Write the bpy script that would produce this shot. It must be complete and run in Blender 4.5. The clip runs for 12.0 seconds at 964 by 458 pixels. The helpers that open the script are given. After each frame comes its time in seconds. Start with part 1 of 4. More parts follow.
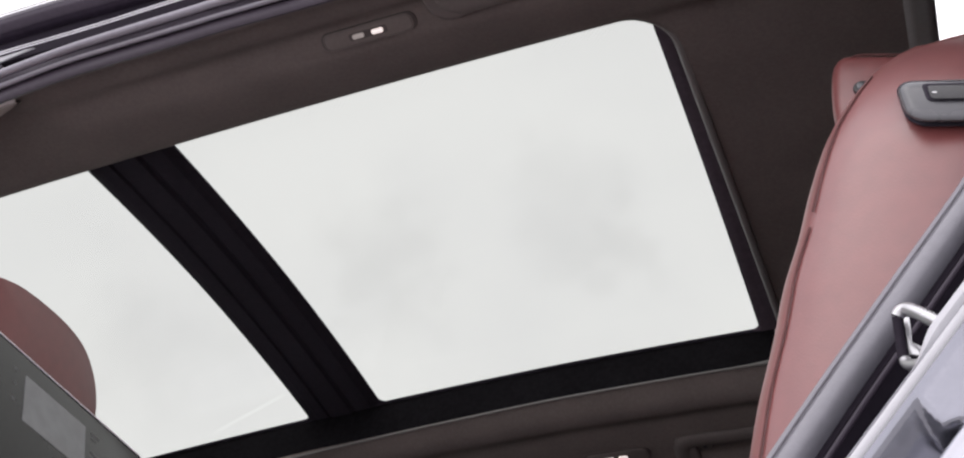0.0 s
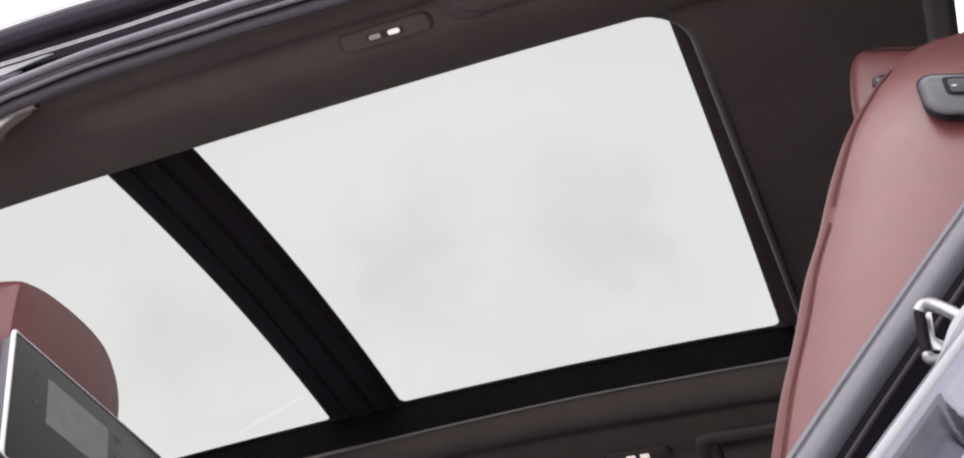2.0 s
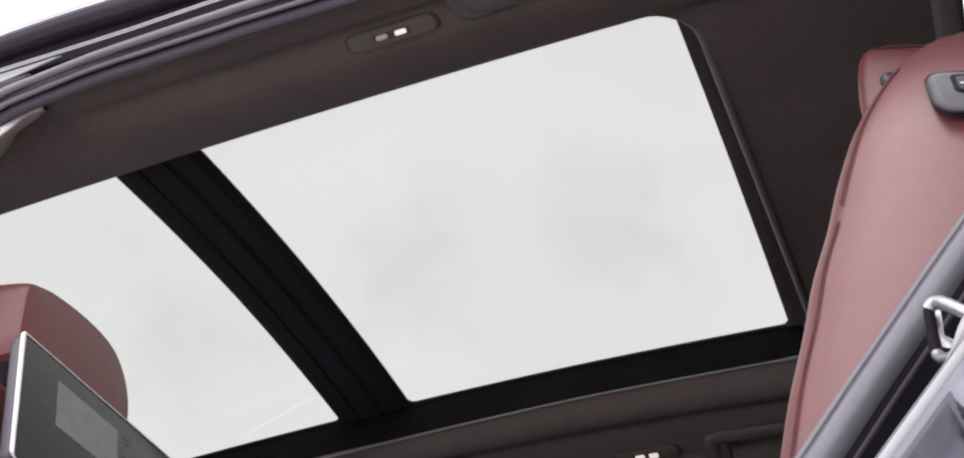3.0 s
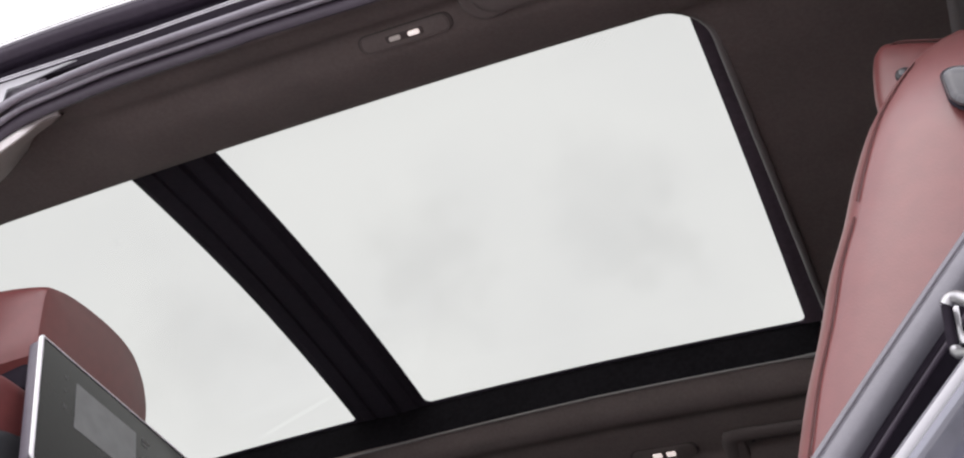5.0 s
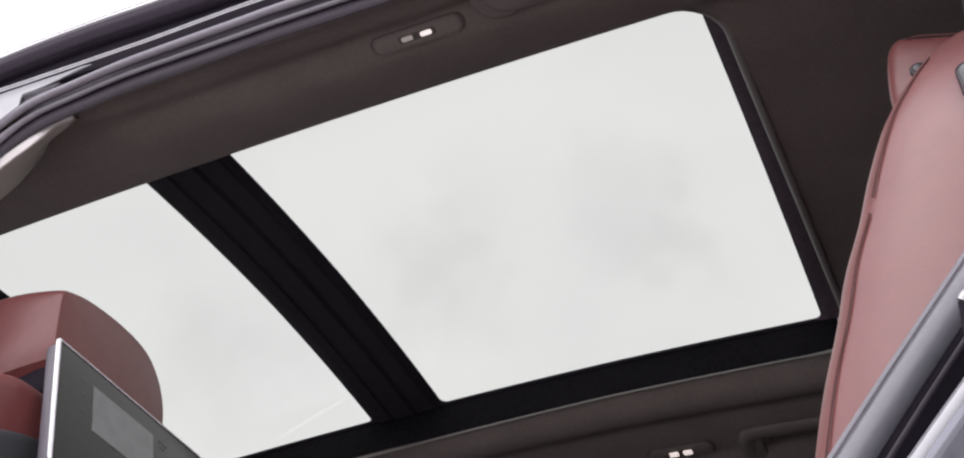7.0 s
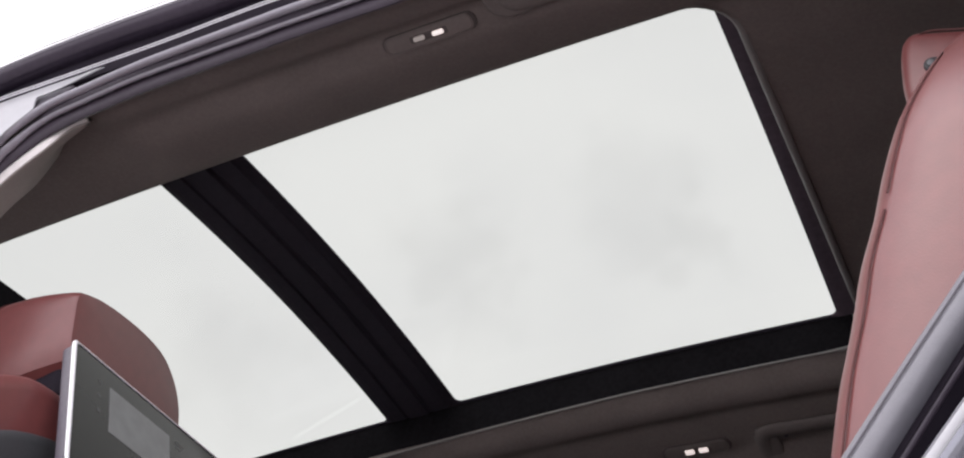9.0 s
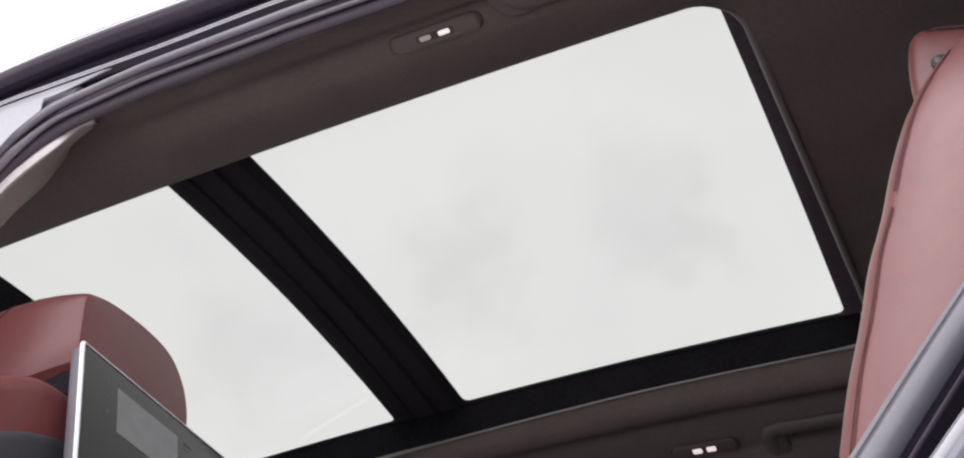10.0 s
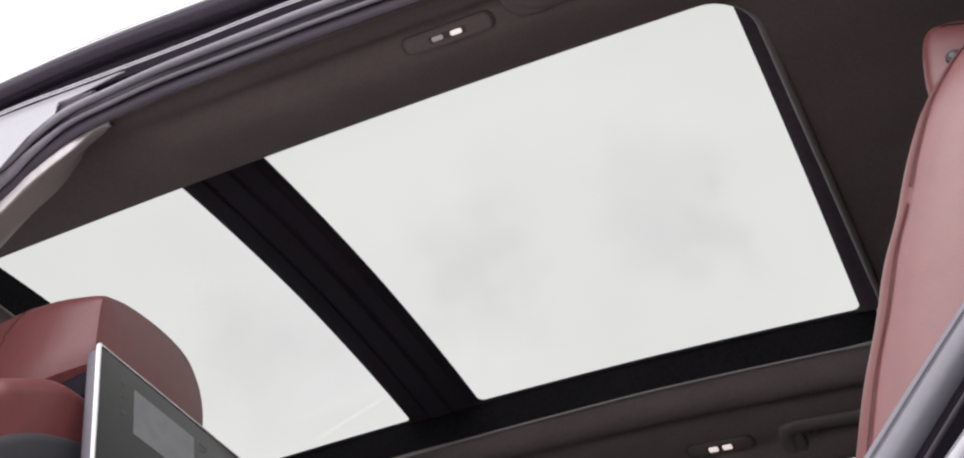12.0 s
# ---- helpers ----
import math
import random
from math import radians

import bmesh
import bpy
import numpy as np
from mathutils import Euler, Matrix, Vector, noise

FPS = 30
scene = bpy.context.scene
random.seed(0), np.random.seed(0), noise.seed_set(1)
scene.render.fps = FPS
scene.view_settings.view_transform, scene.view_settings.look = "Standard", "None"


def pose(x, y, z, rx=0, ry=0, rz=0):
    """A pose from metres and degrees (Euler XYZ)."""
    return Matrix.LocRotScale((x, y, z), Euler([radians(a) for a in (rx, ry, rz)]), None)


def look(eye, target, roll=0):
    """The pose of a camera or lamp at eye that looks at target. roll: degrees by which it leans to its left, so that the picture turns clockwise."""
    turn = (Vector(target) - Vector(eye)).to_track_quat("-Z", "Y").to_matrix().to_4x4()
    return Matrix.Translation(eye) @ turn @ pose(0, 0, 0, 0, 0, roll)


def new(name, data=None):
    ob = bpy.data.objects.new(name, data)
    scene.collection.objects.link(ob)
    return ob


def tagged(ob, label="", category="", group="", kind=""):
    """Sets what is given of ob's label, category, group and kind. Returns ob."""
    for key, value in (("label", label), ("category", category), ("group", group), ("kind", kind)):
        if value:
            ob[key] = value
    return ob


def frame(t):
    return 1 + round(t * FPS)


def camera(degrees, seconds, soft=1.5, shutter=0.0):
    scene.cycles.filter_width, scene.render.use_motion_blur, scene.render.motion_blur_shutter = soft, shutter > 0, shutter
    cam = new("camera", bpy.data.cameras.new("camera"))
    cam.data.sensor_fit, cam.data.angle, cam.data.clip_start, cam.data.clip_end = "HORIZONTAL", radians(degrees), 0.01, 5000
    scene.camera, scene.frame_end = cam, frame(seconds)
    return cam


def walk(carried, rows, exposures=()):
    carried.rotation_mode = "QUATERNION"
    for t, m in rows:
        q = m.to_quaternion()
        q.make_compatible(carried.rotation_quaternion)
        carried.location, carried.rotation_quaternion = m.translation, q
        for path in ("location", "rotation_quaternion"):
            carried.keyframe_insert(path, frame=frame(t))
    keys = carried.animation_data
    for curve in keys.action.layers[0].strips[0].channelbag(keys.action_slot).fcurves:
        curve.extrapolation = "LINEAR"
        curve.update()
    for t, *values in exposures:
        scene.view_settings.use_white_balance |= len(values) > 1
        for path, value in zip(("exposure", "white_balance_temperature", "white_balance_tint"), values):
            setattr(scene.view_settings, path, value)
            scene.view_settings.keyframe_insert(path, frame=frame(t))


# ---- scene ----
cam = camera(44.84, 12.0, soft=2.1)
EYE = Vector((0.0, 0.0, 0.456))
# seconds, turn to the left, tilt up and lean, in degrees: a slow pan on the spot
PATH = [
    (0, 21.995, 41.450, 0.988),
    (0.5, 22.306, 41.436, 1.032),
    (1, 22.621, 41.422, 1.058),
    (1.5, 22.913, 41.407, 1.109),
    (2, 23.199, 41.396, 1.141),
    (2.5, 23.453, 41.395, 1.171),
    (3, 23.710, 41.391, 1.197),
    (5, 24.679, 41.354, 1.281),
    (5.5, 24.912, 41.351, 1.293),
    (6, 25.139, 41.348, 1.310),
    (6.5, 25.370, 41.338, 1.339),
    (7, 25.605, 41.328, 1.369),
    (9, 26.477, 41.261, 1.478),
    (9.5, 26.692, 41.253, 1.519),
    (10, 26.917, 41.232, 1.552),
    (10.5, 27.138, 41.214, 1.580),
    (11, 27.363, 41.201, 1.596),
    (11.5, 27.588, 41.199, 1.653),
    (12, 27.813, 41.186, 1.687),
]


def aim(turn, tilt, lean):
    a, b = radians(turn), radians(tilt)
    return look(EYE, EYE + Vector((-math.sin(a) * math.cos(b), math.cos(a) * math.cos(b), math.sin(b))), lean)


walk(cam, [(t, aim(turn, tilt, lean)) for t, turn, tilt, lean in PATH])

# ---- overcast daylight ----
world = bpy.data.worlds.new("overcast_sky")
scene.world = world
world.use_nodes = True
wn, wl = world.node_tree.nodes, world.node_tree.links
wn.clear()
SUN_UP, SUN_TURN = radians(52), radians(200)
sky = wn.new("ShaderNodeTexSky")
sky.sky_type, sky.sun_disc, sky.sun_elevation, sky.sun_rotation = "NISHITA", False, SUN_UP, SUN_TURN
sky_light = wn.new("ShaderNodeBackground")
sky_light.inputs["Strength"].default_value = 0.1
wl.new(sky.outputs["Color"], sky_light.inputs["Color"])
wtc = wn.new("ShaderNodeTexCoord")
cloud = wn.new("ShaderNodeTexNoise")
cloud.inputs["Scale"].default_value, cloud.inputs["Detail"].default_value, cloud.inputs["Roughness"].default_value = 5.0, 4.0, 0.5
wl.new(wtc.outputs["Generated"], cloud.inputs["Vector"])
cramp = wn.new("ShaderNodeValToRGB")
cramp.color_ramp.elements[0].position, cramp.color_ramp.elements[0].color = 0.30, (0.935, 0.908, 0.965, 1)
cramp.color_ramp.elements[1].position, cramp.color_ramp.elements[1].color = 0.60, (1.0, 0.97, 1.02, 1)
wl.new(cloud.outputs["Fac"], cramp.inputs["Fac"])
cloud_light = wn.new("ShaderNodeBackground")
cloud_light.inputs["Strength"].default_value = 2.35
# greyer cloud banks overhead, their edges curled by the noise
curl = wn.new("ShaderNodeTexNoise")
curl.inputs["Scale"].default_value, curl.inputs["Detail"].default_value, curl.inputs["Roughness"].default_value = 16.0, 5.0, 0.6
wl.new(wtc.outputs["Generated"], curl.inputs["Vector"])
bend = wn.new("ShaderNodeVectorMath")
bend.operation = "MULTIPLY_ADD"
bend.inputs[1].default_value = (0.17, 0.17, 0.17)
wl.new(curl.outputs["Color"], bend.inputs[0])
wl.new(wtc.outputs["Generated"], bend.inputs[2])
shade = cramp.outputs["Color"]
for way, reach, depth in (((-0.365, 0.669, 0.648), 0.075, 0.075), ((-0.202, 0.714, 0.671), 0.085, 0.055), ((-0.165, 0.735, 0.658), 0.055, 0.045), ((-0.385, 0.70, 0.60), 0.06, 0.04), ((-0.545, 0.62, 0.56), 0.09, 0.06)):
    gap = wn.new("ShaderNodeVectorMath")
    gap.operation = "DISTANCE"
    gap.inputs[1].default_value = Vector(way) + Vector((0.085, 0.085, 0.085))
    wl.new(bend.outputs["Vector"], gap.inputs[0])
    dim = wn.new("ShaderNodeMapRange")
    dim.interpolation_type = "SMOOTHSTEP"
    dim.inputs["From Min"].default_value, dim.inputs["From Max"].default_value = 0.012, reach
    dim.inputs["To Min"].default_value, dim.inputs["To Max"].default_value = 1.0 - depth, 1.0
    wl.new(gap.outputs["Value"], dim.inputs["Value"])
    grey = wn.new("ShaderNodeVectorMath")
    grey.operation = "SCALE"
    wl.new(shade, grey.inputs[0])
    wl.new(dim.outputs["Result"], grey.inputs["Scale"])
    shade = grey.outputs["Vector"]
wl.new(shade, cloud_light.inputs["Color"])
wmix = wn.new("ShaderNodeMixShader")
wmix.inputs["Fac"].default_value = 0.92
wl.new(sky_light.outputs[0], wmix.inputs[1])
wl.new(cloud_light.outputs[0], wmix.inputs[2])
wout = wn.new("ShaderNodeOutputWorld")
wl.new(wmix.outputs[0], wout.inputs["Surface"])
sun = new("sun", bpy.data.lights.new("sun", "SUN"))
sun.data.energy, sun.data.angle, sun.data.color = 0.4, radians(30), (1.0, 0.97, 0.93)
sun.matrix_world = look((0, 0, 6), Vector((0, 0, 6)) - Vector((math.sin(SUN_TURN) * math.cos(SUN_UP), math.cos(SUN_TURN) * math.cos(SUN_UP), math.sin(SUN_UP))))

# ---- materials ----


def material(name, color, rough=0.5, metal=0.0, spec=0.5, vary=0.15, scale=30.0, bump=0.0, bump_scale=400.0, coat=0.0, sheen=0.0, tint=(1, 1, 1)):
    """Principled, with colour and roughness uneven at a coarse and a fine scale, and a fine relief."""
    m = bpy.data.materials.new(name)
    m.use_nodes = True
    n, l = m.node_tree.nodes, m.node_tree.links
    b = n["Principled BSDF"]
    tc = n.new("ShaderNodeTexCoord")
    big, fine = n.new("ShaderNodeTexNoise"), n.new("ShaderNodeTexNoise")
    for tex, s, d in ((big, scale * 0.25, 4.0), (fine, scale * 5, 3.0)):
        tex.inputs["Scale"].default_value, tex.inputs["Detail"].default_value = s, d
        l.new(tc.outputs["Object"], tex.inputs["Vector"])
    both = n.new("ShaderNodeMath")
    both.operation = "ADD"
    l.new(big.outputs["Fac"], both.inputs[0])
    l.new(fine.outputs["Fac"], both.inputs[1])
    ramp = n.new("ShaderNodeMapRange")
    ramp.inputs["From Min"].default_value, ramp.inputs["From Max"].default_value = 0.7, 1.3
    ramp.inputs["To Min"].default_value, ramp.inputs["To Max"].default_value = 1 - vary, 1 + vary
    l.new(both.outputs[0], ramp.inputs["Value"])
    mul = n.new("ShaderNodeVectorMath")
    mul.operation = "SCALE"
    mul.inputs[0].default_value = color
    l.new(ramp.outputs["Result"], mul.inputs["Scale"])
    l.new(mul.outputs["Vector"], b.inputs["Base Color"])
    rr = n.new("ShaderNodeMapRange")
    rr.inputs["From Min"].default_value, rr.inputs["From Max"].default_value = 0.3, 0.7
    rr.inputs["To Min"].default_value, rr.inputs["To Max"].default_value = max(rough - 0.06, 0.02), min(rough + 0.06, 1)
    l.new(big.outputs["Fac"], rr.inputs["Value"])
    l.new(rr.outputs["Result"], b.inputs["Roughness"])
    b.inputs["Metallic"].default_value, b.inputs["Specular IOR Level"].default_value = metal, spec
    b.inputs["Coat Weight"].default_value, b.inputs["Coat Roughness"].default_value = coat, 0.06
    b.inputs["Sheen Weight"].default_value, b.inputs["Sheen Roughness"].default_value = sheen, 0.4
    b.inputs["Specular Tint"].default_value = (*tint, 1)
    if bump:
        grain = n.new("ShaderNodeTexVoronoi")
        grain.inputs["Scale"].default_value = bump_scale
        l.new(tc.outputs["Object"], grain.inputs["Vector"])
        bp = n.new("ShaderNodeBump")
        bp.inputs["Strength"].default_value, bp.inputs["Distance"].default_value = bump, 0.0006
        l.new(grain.outputs["Distance"], bp.inputs["Height"])
        l.new(bp.outputs["Normal"], b.inputs["Normal"])
    return m


def glass_material(name, tint, frit=None, gloss_on=True):
    """A tinted pane: clear transmission through a coloured body, a mirror gloss by Fresnel; frit: the y of an edge with printed dots."""
    m = bpy.data.materials.new(name)
    m.use_nodes = True
    n, l = m.node_tree.nodes, m.node_tree.links
    n.clear()
    out, clear, gloss, mix, fres = (n.new(k) for k in ("ShaderNodeOutputMaterial", "ShaderNodeBsdfTransparent", "ShaderNodeBsdfGlossy", "ShaderNodeMixShader", "ShaderNodeFresnel"))
    clear.inputs["Color"].default_value = (*tint, 1)
    gloss.inputs["Roughness"].default_value = 0.01
    fres.inputs["IOR"].default_value = 1.3
    if gloss_on:
        l.new(fres.outputs[0], mix.inputs["Fac"])
    else:
        mix.inputs["Fac"].default_value = 0.0
    l.new(clear.outputs[0], mix.inputs[1])
    l.new(gloss.outputs[0], mix.inputs[2])
    last = mix
    if frit:
        near, far, band = frit
        tc, rotm, vor, sep = n.new("ShaderNodeTexCoord"), n.new("ShaderNodeMapping"), n.new("ShaderNodeTexVoronoi"), n.new("ShaderNodeSeparateXYZ")
        rotm.inputs["Rotation"].default_value = (0, 0, radians(45))
        l.new(tc.outputs["Object"], rotm.inputs["Vector"])
        vor.voronoi_dimensions = "2D"
        vor.inputs["Scale"].default_value, vor.inputs["Randomness"].default_value = 200.0, 0.0
        l.new(rotm.outputs["Vector"], vor.inputs["Vector"])
        l.new(tc.outputs["Object"], sep.inputs[0])
        size = []
        for edge, way in ((near, 1), (far, -1)):
            r = n.new("ShaderNodeMapRange")
            r.inputs["From Min"].default_value, r.inputs["From Max"].default_value = edge, edge + way * band
            r.inputs["To Min"].default_value, r.inputs["To Max"].default_value = 0.30, 0.0
            l.new(sep.outputs["Y"], r.inputs["Value"])
            size.append(r)
        most = n.new("ShaderNodeMath")
        most.operation = "MAXIMUM"
        l.new(size[0].outputs[0], most.inputs[0])
        l.new(size[1].outputs[0], most.inputs[1])
        less = n.new("ShaderNodeMath")
        less.operation = "LESS_THAN"
        l.new(vor.outputs["Distance"], less.inputs[0])
        l.new(most.outputs[0], less.inputs[1])
        ink = n.new("ShaderNodeBsdfDiffuse")
        ink.inputs["Color"].default_value = (0.02, 0.02, 0.02, 1)
        last = n.new("ShaderNodeMixShader")
        thin = n.new("ShaderNodeMath")
        thin.operation = "MULTIPLY"
        thin.inputs[1].default_value = 0.20
        l.new(less.outputs[0], thin.inputs[0])
        l.new(thin.outputs[0], last.inputs["Fac"])
        l.new(mix.outputs[0], last.inputs[1])
        l.new(ink.outputs[0], last.inputs[2])
    l.new(last.outputs[0], out.inputs["Surface"])
    return m


def glow_material(name, color, strength):
    m = bpy.data.materials.new(name)
    m.use_nodes = True
    b = m.node_tree.nodes["Principled BSDF"]
    b.inputs["Base Color"].default_value = (0.8, 0.8, 0.8, 1) if strength > 0.3 else (0.10, 0.10, 0.105, 1)
    b.inputs["Emission Color"].default_value = (*color, 1)
    b.inputs["Emission Strength"].default_value = strength
    b.inputs["Roughness"].default_value = 0.2
    return m


LEATHER = material("red_brown_leather", (0.176, 0.0485, 0.047), 0.38, spec=0.82, vary=0.09, scale=14, bump=0.1, bump_scale=700, sheen=0.05)
THREAD = material("dark_red_thread", (0.10, 0.03, 0.028), 0.7, vary=0.1)
FABRIC = material("anthracite_headliner_fabric", (0.168, 0.140, 0.132), 0.92, spec=0.2, vary=0.12, scale=40, bump=0.4, bump_scale=900)
PILLAR = material("taupe_pillar_fabric", (0.42, 0.38, 0.36), 0.85, spec=0.2, vary=0.08, scale=40, bump=0.3, bump_scale=900)
LIT_TRIM = material("lit_trim_plastic", (0.84, 0.79, 0.78), 0.5, vary=0.08, scale=30, bump=0.15, bump_scale=900)
BEAD = material("grey_edge_bead", (0.22, 0.207, 0.205), 0.6, vary=0.08)
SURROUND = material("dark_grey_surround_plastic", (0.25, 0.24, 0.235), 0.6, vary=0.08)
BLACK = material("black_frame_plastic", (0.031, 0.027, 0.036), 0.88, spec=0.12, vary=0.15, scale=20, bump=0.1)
# the frame's black, lifted to stand in for glare over its rear stretch
GLARE_BLACK = material("glare_lifted_frame_plastic", (0.095, 0.074, 0.092), 0.88, spec=0.15, vary=0.15, scale=20, bump=0.1)
GLOSS = material("gloss_black_molding", (0.026, 0.020, 0.031), 0.20, spec=0.35, vary=0.15, tint=(1.0, 0.86, 1.0))
RUBBER = material("black_tyre_rubber", (0.022, 0.020, 0.024), 0.6, vary=0.15, scale=25)
SEAL = material("dark_grey_door_rubber", (0.315, 0.295, 0.34), 0.34, vary=0.1, scale=25)
DARK_SEAL = material("charcoal_door_rubber", (0.11, 0.098, 0.12), 0.4, vary=0.12, scale=25)
BLACK_SEAL = material("black_door_rubber", (0.056, 0.043, 0.060), 0.5, spec=0.45, vary=0.12, scale=25)
CHANNEL = material("black_channel_rubber", (0.020, 0.016, 0.023), 0.8, spec=0.08, vary=0.15, scale=25)
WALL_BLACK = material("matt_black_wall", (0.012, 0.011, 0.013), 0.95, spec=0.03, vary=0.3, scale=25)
GREY_RUBBER = material("grey_weatherstrip_rubber", (0.205, 0.198, 0.222), 0.5, vary=0.07, scale=25, bump=0.15, bump_scale=800)
PAINT = material("silver_grey_car_paint", (0.212, 0.212, 0.245), 0.16, metal=0.85, vary=0.05, scale=200, coat=0.6)
LINE = material("bright_trim_line", (0.80, 0.78, 0.83), 0.35, vary=0.04)
# paler copy of the car paint, for places that catch the light
LIT_PAINT = material("lit_silver_paint", (0.42, 0.415, 0.44), 0.4, vary=0.04)
STEEL = material("plated_steel", (0.55, 0.545, 0.555), 0.32, metal=0.9, vary=0.08, scale=40)
GREY_PLASTIC = material("grey_satin_plastic", (0.080, 0.079, 0.087), 0.26, vary=0.06, scale=40)
HANDLE = material("brown_grey_handle_plastic", (0.148, 0.124, 0.118), 0.75, vary=0.08, scale=40)
SHELL = material("dark_grey_shell_plastic", (0.060, 0.061, 0.067), 0.5, vary=0.08, scale=40, bump=0.15)
DARK_PLASTIC = material("dark_grained_plastic", (0.035, 0.034, 0.037), 0.5, vary=0.12, scale=40, bump=0.2)
SATIN = material("near_white_satin", (0.94, 0.93, 0.95), 0.25, metal=0.0, vary=0.03)
SCREEN = material("dark_display_glass", (0.026, 0.026, 0.025), 0.2, spec=0.35, vary=0.05)
CARPET = material("dark_carpet", (0.03, 0.03, 0.032), 0.95, vary=0.3, scale=60)
CONCRETE = material("grey_concrete_paving", (0.46, 0.455, 0.45), 0.9, vary=0.2, scale=3, bump=0.3, bump_scale=120)
TINTED = glass_material("tinted_roof_glass", (0.6095, 0.619, 0.5975))


def reflection_streak(m, slope, offset, half, x0, x1, pale):
    """A faint pale reflection painted as a streak into a pane's tint, along y = offset - slope * x between x0 and x1.
    """
    n, l = m.node_tree.nodes, m.node_tree.links
    tc, sep = n.new("ShaderNodeTexCoord"), n.new("ShaderNodeSeparateXYZ")
    l.new(tc.outputs["Object"], sep.inputs[0])
    last = None
    for kind, first, *rest in (("MULTIPLY_ADD", sep.outputs["X"], slope, sep.outputs["Y"]), ("SUBTRACT", None, offset), ("ABSOLUTE", None)):
        step = n.new("ShaderNodeMath")
        step.operation = kind
        l.new(first or last, step.inputs[0])
        for k, value in enumerate(rest):
            if isinstance(value, float):
                step.inputs[k + 1].default_value = value
            else:
                l.new(value, step.inputs[k + 1])
        last = step.outputs[0]
    masks = []
    for value, a, b in ((last, half, half * 0.3), (sep.outputs["X"], x0, x0 + 0.05), (sep.outputs["X"], x1, x1 - 0.03)):
        r = n.new("ShaderNodeMapRange")
        r.interpolation_type = "SMOOTHSTEP"
        r.inputs["From Min"].default_value, r.inputs["From Max"].default_value = min(a, b), max(a, b)
        r.inputs["To Min"].default_value, r.inputs["To Max"].default_value = (0.0, 1.0) if a < b else (1.0, 0.0)
        l.new(value, r.inputs["Value"])
        masks.append(r.outputs[0])
    for k in (1, 2):
        both = n.new("ShaderNodeMath")
        both.operation = "MULTIPLY"
        l.new(masks[0], both.inputs[0])
        l.new(masks[k], both.inputs[1])
        masks[0] = both.outputs[0]
    clear = n["Transparent BSDF"]
    tint = Vector(clear.inputs["Color"].default_value[:3])
    mix = n.new("ShaderNodeMix")
    mix.data_type = "RGBA"
    mix.inputs[6].default_value = (*tint, 1)
    mix.inputs[7].default_value = (*(tint * pale), 1)
    l.new(masks[0], mix.inputs[0])
    l.new(mix.outputs[2], clear.inputs["Color"])


reflection_streak(TINTED, 0.31, 1.3101, 0.007, -1.285, -1.06, 1.05)
DOTTED = glass_material("tinted_roof_glass_with_dotted_edge", (0.6095, 0.619, 0.5975), (0.935, 1.80, 0.15))
TINTED_TOP = glass_material("tinted_roof_glass_body", (0.6095, 0.619, 0.5975), None, False)
PALE_GLASS = glass_material("pale_window_glass", (0.95, 0.96, 0.955), None, False)
CABIN_GLASS = glass_material("light_green_window_glass", (0.88, 0.90, 0.885), None, False)
# for unseen rear panes, made this dark to dim the headliner
PRIVACY = glass_material("dark_privacy_glass", (0.12, 0.12, 0.125), None, False)
BEZEL = material("dark_lamp_slot_and_shade", (0.085, 0.068, 0.066), 0.7, vary=0.1, scale=40)
LAMP_SHELL = material("dark_lamp_housing_plastic", (0.168, 0.140, 0.132), 0.85, vary=0.08, scale=40)
LAMP = glow_material("lit_lamp_lens", (1.0, 0.84, 0.80), 0.75)
DIM_LAMP = glow_material("dim_lamp_lens", (1.0, 0.84, 0.80), 0.26)
MAP = glow_material("display_map_area", (0.80, 0.82, 0.85), 0.055)
mn, ml = MAP.node_tree.nodes, MAP.node_tree.links
m_tc, m_noise, m_ramp = mn.new("ShaderNodeTexCoord"), mn.new("ShaderNodeTexNoise"), mn.new("ShaderNodeValToRGB")
m_noise.inputs["Scale"].default_value, m_noise.inputs["Detail"].default_value = 55.0, 4.0
m_ramp.color_ramp.elements[0].position, m_ramp.color_ramp.elements[0].color = 0.35, (0.62, 0.63, 0.64, 1)
m_ramp.color_ramp.elements[1].position, m_ramp.color_ramp.elements[1].color = 0.65, (0.95, 0.96, 1.0, 1)
ml.new(m_tc.outputs["Object"], m_noise.inputs["Vector"])
ml.new(m_noise.outputs["Fac"], m_ramp.inputs["Fac"])
ml.new(m_ramp.outputs["Color"], mn["Principled BSDF"].inputs["Emission Color"])
INK = material("display_print", (0.060, 0.060, 0.061), 0.4, vary=0.02)

# ---- mesh helpers ----


def link(name, bm, mat, smooth=True):
    bmesh.ops.remove_doubles(bm, verts=bm.verts, dist=1e-6)
    bmesh.ops.recalc_face_normals(bm, faces=bm.faces)
    me = bpy.data.meshes.new(name)
    bm.to_mesh(me)
    bm.free()
    me.materials.append(mat)
    if smooth:
        me.polygons.foreach_set("use_smooth", [True] * len(me.polygons))
        me.set_sharp_from_angle(angle=radians(38))
    return new(name, me)


def part(name, bm, mat, parent, label="", smooth=True):
    ob = link(name, bm, mat, smooth)
    ob.parent = parent
    ob.matrix_parent_inverse = parent.matrix_world.inverted()
    return tagged(ob, label)


